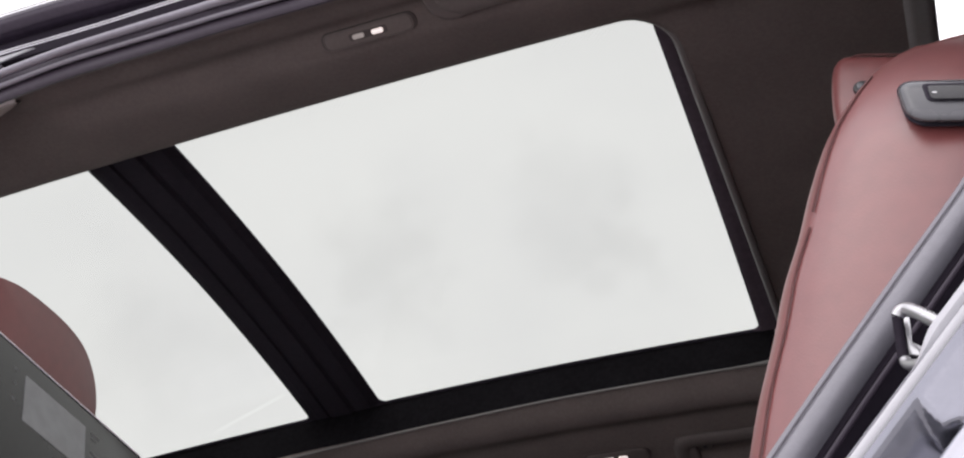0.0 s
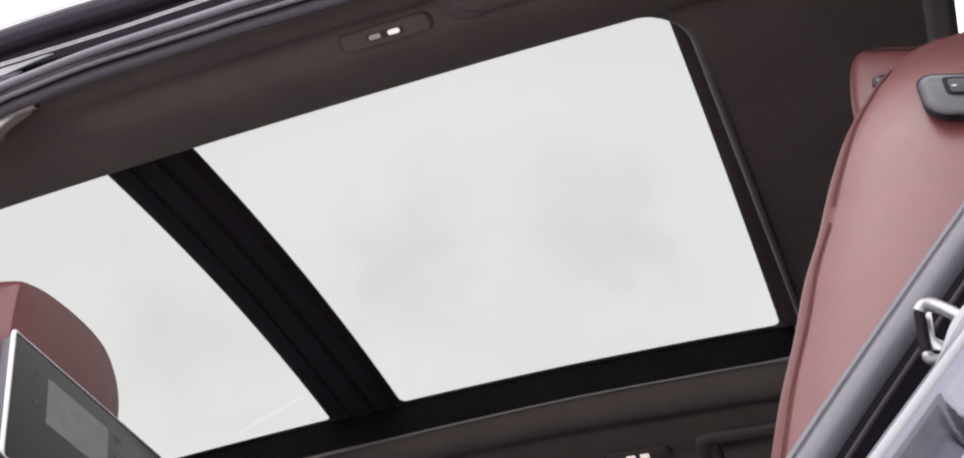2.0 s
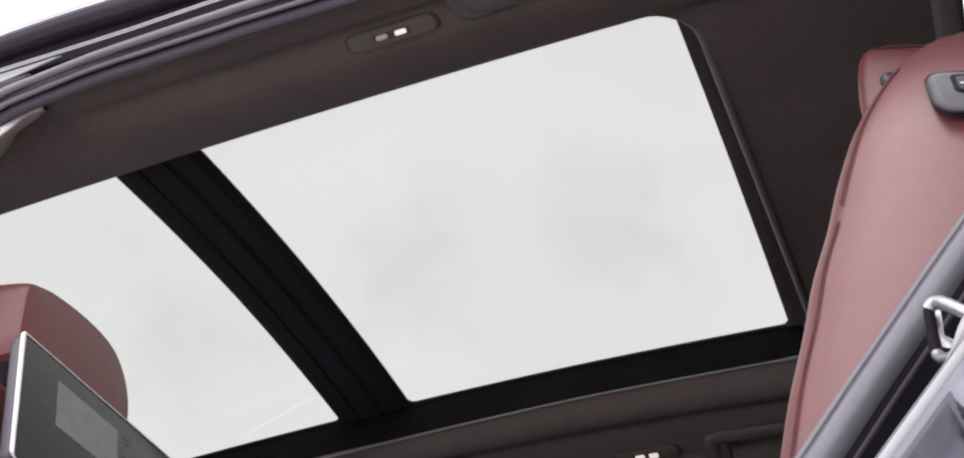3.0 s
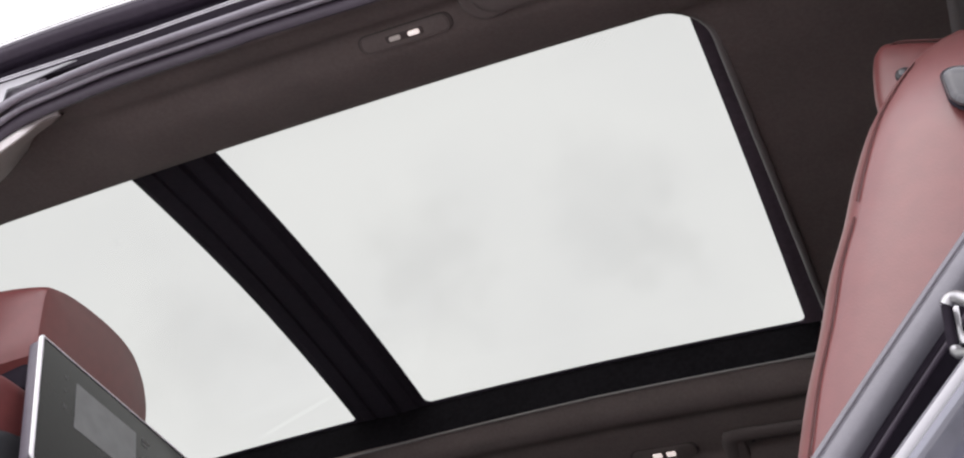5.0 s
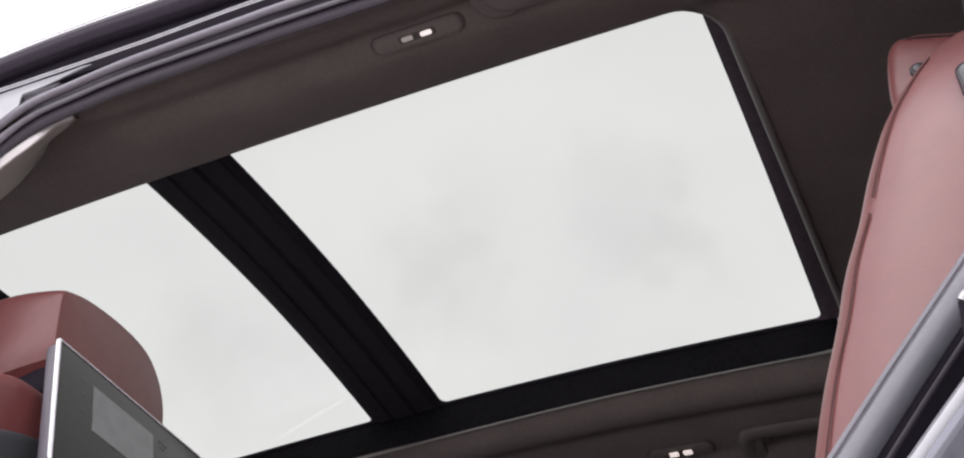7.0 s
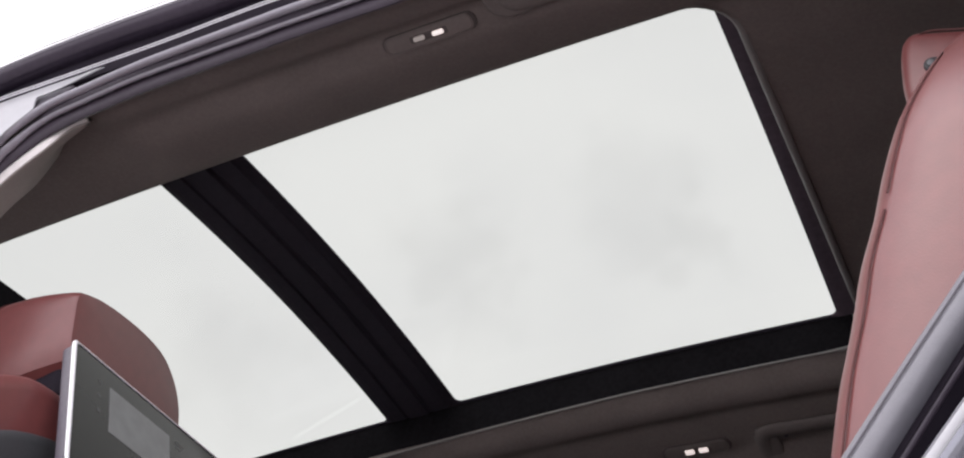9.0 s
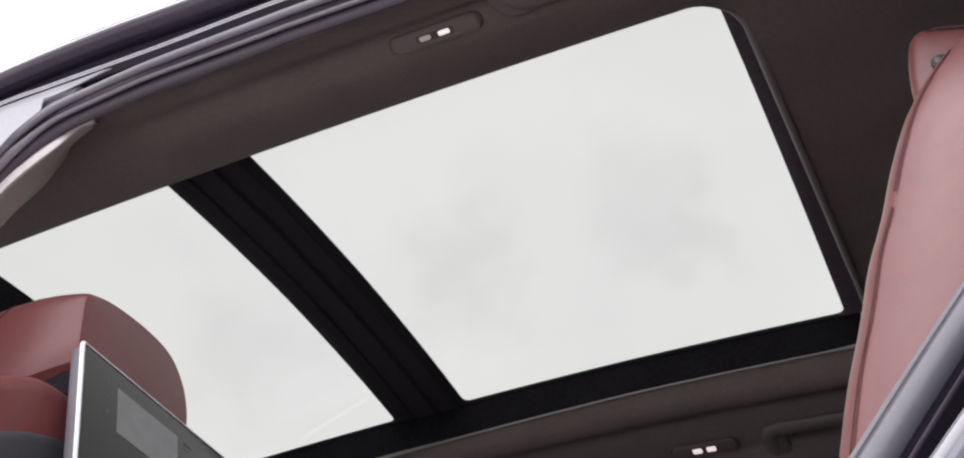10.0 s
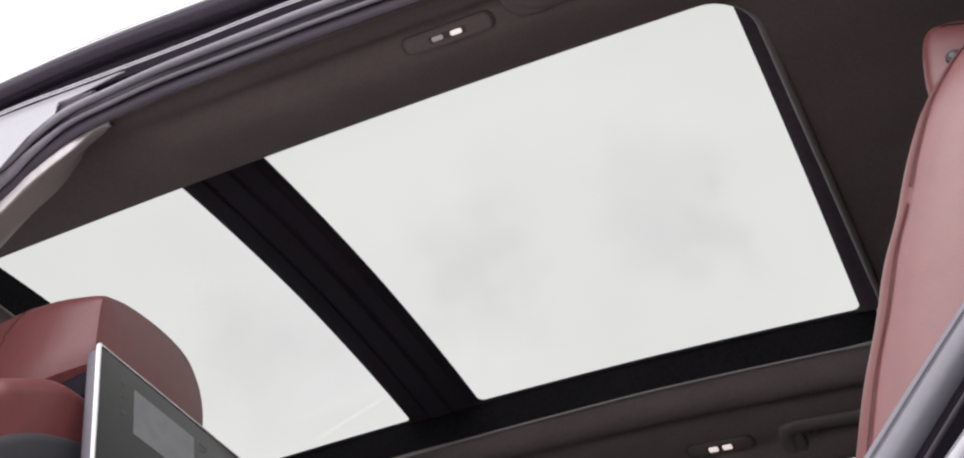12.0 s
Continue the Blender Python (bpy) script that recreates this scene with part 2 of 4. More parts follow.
def thing(name, place, label, category, group="", kind=""):
    ob = new(name)
    ob.empty_display_size = 0.05
    ob.location = place
    bpy.context.view_layer.update()
    return tagged(ob, label, category, group, kind)


def spline(points, step=0.01):
    """A Catmull-Rom curve through the points, resampled to even steps."""
    p = [Vector(q) for q in points]
    p = [2 * p[0] - p[1]] + p + [2 * p[-1] - p[-2]]
    dense = []
    for a, b, c, d in zip(p, p[1:], p[2:], p[3:]):
        for i in range(24):
            t = i / 24
            dense.append(0.5 * (2 * b + (c - a) * t + (2 * a - 5 * b + 4 * c - d) * t * t + (3 * b - a - 3 * c + d) * t ** 3))
    dense.append(p[-2])
    out, gone = [dense[0]], 0.0
    for a, b in zip(dense, dense[1:]):
        gone += (b - a).length
        if gone >= step:
            out.append(b)
            gone = 0.0
    if (out[-1] - dense[-1]).length > 1e-5:
        out.append(dense[-1])
    return out


def sweep(path, profile, side=Vector((0, -1, 0)), closed=True, caps=True, swell=None):
    """Profile (n, b) carried along a path: b along side, n square to the path and to side."""
    bm = bmesh.new()
    rings = []
    for i, p in enumerate(path):
        t = (path[min(i + 1, len(path) - 1)] - path[max(i - 1, 0)]).normalized()
        n = t.cross(side).normalized()
        b = n.cross(t).normalized()
        w = swell(p) if swell else 1.0
        rings.append([bm.verts.new(p + n * u * w + b * v * w) for u, v in profile])
    k = len(profile)
    for r, s in zip(rings, rings[1:]):
        for j in range(k if closed else k - 1):
            bm.faces.new((r[j], r[(j + 1) % k], s[(j + 1) % k], s[j]))
    if closed and caps:
        bm.faces.new(rings[0])
        bm.faces.new(rings[-1][::-1])
    return bm


def oval(a, b, n=14, turn=0.0):
    c, s = math.cos(turn), math.sin(turn)
    pts = [(a * math.cos(2 * math.pi * i / n), b * math.sin(2 * math.pi * i / n)) for i in range(n)]
    return [(x * c - y * s, x * s + y * c) for x, y in pts]


def rounded_rect(x0, y0, x1, y1, r, n=8):
    """Corner points of a rounded rectangle, anticlockwise. r: one radius, or four from (x0, y0) on."""
    rs = r if isinstance(r, (list, tuple)) else [r] * 4
    out = []
    for (cx, cy, a), q in zip(((x0, y0, 180), (x1, y0, 270), (x1, y1, 0), (x0, y1, 90)), rs):
        sx, sy = (1 if cx == x0 else -1), (1 if cy == y0 else -1)
        for i in range(n + 1):
            t = radians(a + 90 * i / n)
            out.append((cx + sx * q + q * math.cos(t), cy + sy * q + q * math.sin(t)))
    return out


def prism(outline, place, bevel=0.0, segments=3):
    """Outline (a, b) mapped by place(a, b, 0) and place(a, b, 1) to two ends, with bevelled rims."""
    bm = bmesh.new()
    lo = [bm.verts.new(place(a, b, 0)) for a, b in outline]
    hi = [bm.verts.new(place(a, b, 1)) for a, b in outline]
    k = len(outline)
    for j in range(k):
        bm.faces.new((lo[j], lo[(j + 1) % k], hi[(j + 1) % k], hi[j]))
    f0, f1 = bm.faces.new(lo[::-1]), bm.faces.new(hi)
    bmesh.ops.recalc_face_normals(bm, faces=bm.faces)
    if bevel:
        rims = list(f0.edges) + list(f1.edges)
        bmesh.ops.bevel(bm, geom=rims, offset=bevel, segments=segments, affect="EDGES", profile=0.5)
    return bm


def box(x0, y0, z0, x1, y1, z1, bevel=0.004, segments=2):
    bm = bmesh.new()
    bmesh.ops.create_cube(bm, size=1.0)
    for v in bm.verts:
        v.co = ((x0 + x1) / 2 + v.co.x * (x1 - x0), (y0 + y1) / 2 + v.co.y * (y1 - y0), (z0 + z1) / 2 + v.co.z * (z1 - z0))
    if bevel:
        bmesh.ops.bevel(bm, geom=list(bm.edges), offset=bevel, segments=segments, affect="EDGES", profile=0.5)
    return bm


def tube(points, r, n=8, step=0.006):
    path = spline(points, step)
    bm = bmesh.new()
    rings, up = [], Vector((0.31, 0.2, 0.93))
    for i, p in enumerate(path):
        t = (path[min(i + 1, len(path) - 1)] - path[max(i - 1, 0)]).normalized()
        a = t.cross(up).normalized()
        b = t.cross(a)
        rings.append([bm.verts.new(p + r * (a * math.cos(2 * math.pi * j / n) + b * math.sin(2 * math.pi * j / n))) for j in range(n)])
    for q, s in zip(rings, rings[1:]):
        for j in range(n):
            bm.faces.new((q[j], q[(j + 1) % n], s[(j + 1) % n], s[j]))
    bm.faces.new(rings[0])
    bm.faces.new(rings[-1][::-1])
    return bm


def ring_sheet(hole, outer, height, rings=20, bm=None):
    """A sheet between a hole's outline and an outer one with as many points; height(x, y) gives z."""
    bm = bm or bmesh.new()
    rows = []
    for i in range(rings + 1):
        s = i / rings
        rows.append([bm.verts.new((x := a + (c - a) * s, y := b + (d - b) * s, height(x, y))) for (a, b), (c, d) in zip(hole, outer)])
    k = len(hole)
    for q, r in zip(rows, rows[1:]):
        for j in range(k):
            bm.faces.new((q[j], q[(j + 1) % k], r[(j + 1) % k], r[j]))
    return bm


def step_between(v, lo, hi):
    q = min(max((v - lo) / (hi - lo), 0), 1)
    return q * q * (3 - 2 * q)


def line_at(table, v):
    """Straight steps through the pairs of a table."""
    if v <= table[0][0]:
        return table[0][1]
    for (a, p), (b, q) in zip(table, table[1:]):
        if v <= b:
            return p + (q - p) * (v - a) / (b - a)
    return table[-1][1]


def dense_hole(x0, y0, x1, y1, r, outer, per=24):
    """Matching outlines of a rounded hole and of the rectangle round it (outer: x0, y0, x1, y1). r: one radius, or four from (x0, y0) on."""
    rs = r if isinstance(r, (list, tuple)) else [r] * 4
    ox0, oy0, ox1, oy1 = outer
    hole, rim = [], []
    corners = (((x0, y0), (1, 1), 180, (ox0, oy0)), ((x1, y0), (-1, 1), 270, (ox1, oy0)), ((x1, y1), (-1, -1), 0, (ox1, oy1)), ((x0, y1), (1, -1), 90, (ox0, oy1)))
    for n, ((cx, cy), (sx, sy), a, (px, py)) in enumerate(corners):
        r, r2 = rs[n], rs[(n + 1) % 4]
        for i in range(9):
            t = radians(a + 90 * i / 8)
            hole.append((cx + sx * r + r * math.cos(t), cy + sy * r + r * math.sin(t)))
            e = (i - 4) / 4 * r
            if n == 0:
                rim.append((px + max(e, 0), py + max(-e, 0)))
            elif n == 1:
                rim.append((px - max(-e, 0), py + max(e, 0)))
            elif n == 2:
                rim.append((px - max(e, 0), py - max(-e, 0)))
            else:
                rim.append((px + max(-e, 0), py - max(e, 0)))
        nx_hole, nx_cor = corners[(n + 1) % 4][0], corners[(n + 1) % 4][3]
        h0, o0 = hole[-1], rim[-1]
        (qx, qy), (tx, ty) = corners[(n + 1) % 4][0], corners[(n + 1) % 4][1]
        a2 = radians(corners[(n + 1) % 4][2])
        h1 = (qx + tx * r2 + r2 * math.cos(a2), qy + ty * r2 + r2 * math.sin(a2))
        o1 = {0: (nx_cor[0] - r2, nx_cor[1]), 1: (nx_cor[0], nx_cor[1] - r2), 2: (nx_cor[0] + r2, nx_cor[1]), 3: (nx_cor[0], nx_cor[1] + r2)}[n]
        for i in range(1, per):
            s = i / per
            hole.append((h0[0] + (h1[0] - h0[0]) * s, h0[1] + (h1[1] - h0[1]) * s))
            rim.append((o0[0] + (o1[0] - o0[0]) * s, o0[1] + (o1[1] - o0[1]) * s))
    return hole, rim


# ---- the plan of the car: x to its rear, y across, z up ----
MID = 1.322                      # the car's centre plane
HALF = 0.40                      # half the roof opening
ROOF_LIP = 1.64
FRONT_X, REAR_X = -1.95, 1.15


def lip_z(x):
    return ROOF_LIP - 0.0343 * (x + 0.822) ** 2


def rail_z(x):
    """The inner edge of the door opening along the roof."""
    return 1.569 + 0.04 * min(max((-0.94 - x) / 0.08, 0), 1) - 0.055 * (max(x, -1.0) + 0.87) - 0.03 * max(x + 0.3, 0) ** 2


def sag(x, y):
    """The far side of the roof drops a little towards the front."""
    return 0.024 * max(-0.55 - x, 0) * min(max((y - MID) / HALF, 0), 1)


def liner_z(x, y):
    return liner_form(x, y) - sag(x, y)


# how the cloth falls from the roof opening (0) to the door opening (1), by the distance from the opening
NEAR_STEPS = ((0, 0.0), (0.004, 0.06), (0.012, 0.16), (0.024, 0.25), (0.040, 0.33), (0.060, 0.43), (0.080, 0.505), (0.096, 0.548), (0.106, 0.552), (0.116, 0.530), (0.126, 0.498), (0.136, 0.460), (0.141, 0.465), (0.146, 0.50), (0.152, 0.56), (0.159, 0.61), (0.172, 0.635), (0.186, 0.645), (0.192, 0.68), (0.198, 0.80), (0.204, 1.0), (0.3, 1.0))
FAR_STEPS = ((0, 0.0), (0.006, 0.07), (0.013, 0.17), (0.020, 0.27), (0.028, 0.355), (0.038, 0.425), (0.048, 0.445), (0.056, 0.435), (0.063, 0.40), (0.070, 0.395), (0.080, 0.43), (0.096, 0.52), (0.115, 0.60), (0.132, 0.66), (0.152, 0.71), (0.160, 0.76), (0.167, 0.84), (0.19, 1.0), (0.3, 1.0))


def liner_form(x, y):
    u = abs(y - MID) - HALF
    if u <= 0:
        return lip_z(x) + 0.012 * (1 - (1 + u / HALF) ** 2)
    steps = NEAR_STEPS if y < MID else FAR_STEPS
    for (a, p), (b, q) in zip(steps, steps[1:]):
        if u <= b:
            s = (u - a) / (b - a)
            return lip_z(x) + (rail_z(x) - lip_z(x)) * (p + (q - p) * s)
    return rail_z(x)


def glass_z(x, y):
    return lip_z(x) + 0.0687 + 0.020 * (1 - ((y - MID) / HALF) ** 2) - 0.4 * sag(x, y)


def roof_z(x, y):
    u = max(abs(y - MID) - 0.43, 0) / 0.215
    return glass_z(x, MID + min(abs(y - MID), 0.43)) + 0.012 - (0.012 + glass_z(x, MID + 0.43) - (rail_z(max(x, -0.93)) + 0.098)) * u ** 1.7


NEAR, FAR = MID - HALF, MID + HALF
HOLE = (-1.452, NEAR, -0.1235, FAR)          # the cut-out of the headliner under the sunroof
BACK_HOLE = (0.178, NEAR + 0.03, 0.40, MID + 0.05)
SPLIT = 0.02
CORNERS = (0.045, 0.065, 0.028, 0.028)       # front near, rear near, rear far, front far


def squint(outline):
    """The rear edge of the opening runs a little askew."""
    return [(x + 0.02 * (y - MID) * min(max((x + 0.5) / 0.3, 0), 1), y) for x, y in outline]


SIDE_OUT = HALF + 0.206

# ---- ground ----
gbm = bmesh.new()
bmesh.ops.create_grid(gbm, x_segments=40, y_segments=40, size=1500)
ground = tagged(link("ground", gbm, CONCRETE), "grey concrete paving under an overcast sky", "ground", kind="structure")

# ---- headliner ----
hbm = bmesh.new()
hole, rim = dense_hole(*HOLE, CORNERS, (FRONT_X, MID - SIDE_OUT, SPLIT, MID + SIDE_OUT), 40)
ring_sheet(squint(hole), rim, liner_z, 30, hbm)
hole2, rim2 = dense_hole(*BACK_HOLE, (CORNERS[1], CORNERS[1], CORNERS[2], CORNERS[2]), (SPLIT, MID - SIDE_OUT, REAR_X, MID + SIDE_OUT), 40)
ring_sheet(hole2, rim2, liner_z, 30, hbm)
headliner = link("ceiling", hbm, FABRIC)
thick = headliner.modifiers.new("thickness", "SOLIDIFY")
thick.thickness, thick.offset = 0.006, 1.0
tagged(headliner, "dark anthracite fabric headliner with a large roof opening", "ceiling", kind="structure")


def rim_path(outline, dz, out=0.0):
    cx, cy = sum(p[0] for p in outline) / len(outline), sum(p[1] for p in outline) / len(outline)
    return [Vector((x, y, liner_z(x, y) + dz)) for x, y in outline]


def loop_tube(path, r, n=8):
    """A closed tube; r: a radius, or a function of the place."""
    bm = bmesh.new()
    k, rings = len(path), []
    for i, p in enumerate(path):
        t = (path[(i + 1) % k] - path[i - 1]).normalized()
        a = t.cross(Vector((0, 0, 1))).normalized()
        b = t.cross(a)
        q = r(p) if callable(r) else r
        rings.append([bm.verts.new(p + q * (a * math.cos(2 * math.pi * j / n) + b * math.sin(2 * math.pi * j / n))) for j in range(n)])
    for i in range(k):
        q, s = rings[i], rings[(i + 1) % k]
        for j in range(n):
            bm.faces.new((q[j], q[(j + 1) % n], s[(j + 1) % n], s[j]))
    return bm


# ---- the car's shell ----
car = thing("car", (-0.4, MID, 0.0), "silver-grey SUV with a rear door opening uncovered", "car")

rbm = bmesh.new()
h1, o1 = dense_hole(-1.50, NEAR - 0.025, -0.10, FAR + 0.025, 0.06, (FRONT_X, MID - 0.645, SPLIT, MID + 0.645), 30)
ring_sheet(h1, o1, roof_z, 14, rbm)
h2, o2 = dense_hole(0.15, NEAR - 0.02, 0.66, FAR + 0.02, 0.06, (SPLIT, MID - 0.645, REAR_X, MID + 0.645), 30)
ring_sheet(h2, o2, roof_z, 14, rbm)
roof = part("roof_panel", rbm, PAINT, car)
rs = roof.modifiers.new("thickness", "SOLIDIFY")
rs.thickness, rs.offset = 0.004, 1.0


def sided(y, pts):
    """Points (x, z) of the door opening; below the roof the side bulges outwards."""
    return [Vector((x, y - 0.22 * max(1.48 - z, 0) if z > 0.95 else y - 0.1166, z)) for x, z in pts]


FRONT_DROP = [(-1.36, 0.45), (-1.35, 0.8), (-1.30, 1.1), (-1.19, 1.35)]
REAR_RUN = [(-0.3, -0.022), (0.0, -0.062), (0.2, -0.13)]


def along(y, pts, count=120):
    """A seal's line from the sill up the pillar and along the roof, as evenly spread points."""
    tail = [(x, pts[-1][1] + dz) for x, dz in REAR_RUN]
    fine = spline(sided(y, [(x + (pts[0][0] + 1.064), z) for x, z in FRONT_DROP] + pts + tail), 0.004)
    return [fine[round(i * (len(fine) - 1) / (count - 1))] for i in range(count)]


RAIL_A = along(0.680, [(-1.064, 1.5143), (-1.028, 1.5474), (-0.977, 1.5695), (-0.909, 1.5756), (-0.829, 1.5796), (-0.741, 1.5778), (-0.647, 1.5747), (-0.585, 1.572)])
RAIL_B = along(0.700, [(-1.082, 1.5036), (-1.046, 1.5374), (-0.995, 1.5713), (-0.926, 1.58), (-0.846, 1.5856), (-0.757, 1.5828), (-0.662, 1.5786), (-0.598, 1.576)])
RAIL_C = along(0.720, [(-1.1, 1.4985), (-1.062, 1.5335), (-1.01, 1.5539), (-0.94, 1.5704), (-0.867, 1.5738), (-0.768, 1.5735), (-0.674, 1.5715), (-0.61, 1.5699)])


def rail_seal(name, low, high, s, shift, a, b, mat, label="", widen=0.0):
    path = [p.lerp(q, s) + Vector(shift) for p, q in zip(low, high)]
    return part(name, sweep(path, oval(a, b, 14), swell=lambda p: 1 + widen * min(max((1.575 - p.z) / 0.09, 0), 1) * (p.x < -0.9)), mat, car, label)


# two seals, their lit rounds and shaded undersides coloured as separate light and dark tubes
rail_seal("door_seal", RAIL_A, RAIL_B, 0.22, (0, 0, 0), 0.0042, 0.0055, SEAL, "lit round of the door seal in grey rubber", 0.1)
rail_seal("seal_underside", RAIL_A, RAIL_B, 0.66, (0, 0.007, 0.002), 0.0085, 0.0050, BLACK_SEAL)
rail_seal("door_seal", RAIL_B, RAIL_C, 0.09, (0, -0.004, -0.0092), 0.0021, 0.0034, SEAL, "thin lit edge of the inner door seal in grey", 1.6)
rail_seal("door_seal", RAIL_B, RAIL_C, 0.46, (0, 0.002, -0.0065), 0.0128, 0.0070, BLACK_SEAL, "shaded body of the inner door seal in black", 0.05)

# gloss black moulding along the roof's edge, with a thin bright line under it
edge = spline([(-1.95, 0.678, 1.632), (-1.57, 0.678, 1.648), (-1.103, 0.678, 1.658), (-0.993, 0.678, 1.660), (-0.888, 0.678, 1.656), (-0.783, 0.678, 1.647), (-0.47, 0.678, 1.620), (0.0, 0.680, 1.566), (0.5, 0.682, 1.49), (1.0, 0.684, 1.40)], 0.02)
part("roof_molding", sweep(edge, oval(0.0205, 0.0205, 28)), GLOSS, car, "gloss black roof edge moulding")
# sky glare on the roof's edge, painted as a near-white strip
part("roof_edge", sweep([p + Vector((0, -0.0120, 0.0065)) for p in edge], oval(0.0097, 0.0090, 20)), SATIN, car, "near-white strip for the glare along the roof edge")
line = spline([(-1.53, 0.673, 1.612), (-1.106, 0.673, 1.614), (-0.994, 0.673, 1.6085), (-0.888, 0.673, 1.6015), (-0.787, 0.673, 1.5955), (-0.692, 0.673, 1.593), (-0.60, 0.673, 1.588), (-0.306, 0.673, 1.562), (0.0, 0.673, 1.512)], 0.02)
part("molding_strip", sweep(line, oval(0.0007, 0.0008, 8)), LINE, car)
part("molding_strip", sweep([p + Vector((0, 0.0, -0.0050)) for p in line], oval(0.0009, 0.001, 8)), LINE, car)
part("drip_channel", sweep([p + Vector((0, 0.016, 0.0)) for p in line], [(-0.040, 0.006), (0.006, 0.004), (0.006, -0.006), (-0.040, -0.006)]), CHANNEL, car, "black rubber drip channel")

# painted outer skin of the pillar between the doors
SKIN_Y = 0.674
bp = [(-1.40, 1.05), (-1.32, 1.05), (-1.275, 1.20), (-1.205, 1.345), (-1.075, 1.480), (-1.052, 1.515), (-1.034, 1.540), (-1.012, 1.556), (-0.996, 1.566), (-0.9965, 1.573), (-0.998, 1.581), (-0.9976, 1.5894), (-0.9791, 1.5879), (-0.9604, 1.5886), (-0.9403, 1.5909), (-0.9206, 1.5939), (-0.9008, 1.5963), (-0.8878, 1.5970), (-0.9018, 1.5998), (-0.9225, 1.6003), (-0.9436, 1.6015), (-0.9978, 1.6058), (-1.053, 1.609), (-1.11, 1.612), (-1.22, 1.613), (-1.32, 1.40)]
# the light falling on this skin is put into its paler colour
part("pillar_panel", prism(bp, lambda a, b, s: (a, SKIN_Y + 0.004 + 0.0015 * s, b), 0.0), LIT_PAINT, car, "outer pillar panel in a paler, lit silver")
# added filler: gives the hollow behind the panel its softer, lighter shade
part("corner_block", prism([(-1.0096, 1.5728), (-1.0228, 1.6174), (-0.9968, 1.6173), (-0.9657, 1.6134), (-0.9434, 1.6027), (-0.9580, 1.5892), (-0.9808, 1.5785)], lambda a, b, s: (a, 0.687 + 0.006 * s, b), 0.002), SEAL, car, "grey filler that lightens the corner hollow")
part("edge_line", tube([(-1.6, 0.652, 1.655), (-1.105, 0.652, 1.663), (-1.036, 0.652, 1.6605), (-0.949, 0.652, 1.6565), (-0.885, 0.652, 1.653), (-0.824, 0.652, 1.6495), (-0.47, 0.652, 1.622), (0.0, 0.654, 1.568)], 0.0007, 6, 0.02), BEAD, car, "thin grey joint in the roof trim")

part("pillar_base", box(-1.42, 0.575, 0.36, -1.30, 0.66, 1.06, 0.02, 3), PAINT, car, "silver painted pillar base")


# trim of the pillar inside
def even(points, count=70):
    """A smooth curve through the points, as evenly spread points."""
    fine = spline(points, 0.002)
    return [fine[round(i * (len(fine) - 1) / (count - 1))] for i in range(count)]


def loft(rows):
    """A sheet through rows of as many points each."""
    bm = bmesh.new()
    made = [[bm.verts.new(p) for p in row] for row in rows]
    for q, r in zip(made, made[1:]):
        for j in range(len(q) - 1):
            bm.faces.new((q[j], q[j + 1], r[j + 1], r[j]))
    return bm


def thicken(ob, t, offset=-1.0):
    m = ob.modifiers.new("thickness", "SOLIDIFY")
    m.thickness, m.offset = t, offset
    return ob


outer = even([(-1.37, 0.68, 0.60), (-1.33, 0.69, 1.10), (-1.195, 0.71, 1.39), (-1.0999, 0.7160, 1.4931), (-1.0576, 0.7160, 1.5242), (-1.0112, 0.7160, 1.5446), (-0.9871, 0.7180, 1.5626), (-0.9626, 0.7220, 1.5742), (-0.9523, 0.7280, 1.5788)])
inner = even([(-1.36, 0.68, 0.60), (-1.32, 0.69, 1.10), (-1.180, 0.712, 1.37), (-1.0893, 0.7180, 1.4611), (-1.0586, 0.7180, 1.4927), (-1.0291, 0.7180, 1.5141), (-0.9981, 0.7180, 1.5316), (-0.9712, 0.7240, 1.5623), (-0.9500, 0.7300, 1.5725)])
deep = even([(-1.40, 0.74, 0.60), (-1.36, 0.755, 1.10), (-1.245, 0.779, 1.37), (-1.1661, 0.7850, 1.4915), (-1.1165, 0.7800, 1.5221), (-1.0812, 0.7720, 1.5535), (-1.0529, 0.7640, 1.5797), (-1.0171, 0.7560, 1.5859), (-0.9723, 0.7440, 1.5862)])
tuck = [p + Vector((-0.004, 0.03, 0.07)) for p in deep]
ptrim = part("pillar_trim", loft([inner, [p.lerp(q, 0.12) + Vector((0, 0.0, -0.0004)) for p, q in zip(inner, deep)], [p.lerp(q, 0.5) + Vector((0, -0.001, -0.0008)) for p, q in zip(inner, deep)], [p.lerp(q, 0.85) + Vector((0, -0.0005, -0.0004)) for p, q in zip(inner, deep)], deep, tuck]), PILLAR, car, "taupe pillar trim")
thicken(ptrim, 0.002)
# the lip faces outwards; its extra light is put into a pale colour
lip = loft([[p + Vector((0, 0.004, 0.0005)) for p in outer], [p + Vector((0, 0.0005, 0)) for p in outer], [p.lerp(q, 0.15) + Vector((0, -0.0018, 0)) for p, q in zip(outer, inner)], [p.lerp(q, 0.6) + Vector((0, -0.0025, 0)) for p, q in zip(outer, inner)], [p.lerp(q, 0.9) + Vector((0, -0.0015, 0)) for p, q in zip(outer, inner)], inner, [p + Vector((0, 0.004, 0.002)) for p in inner]])
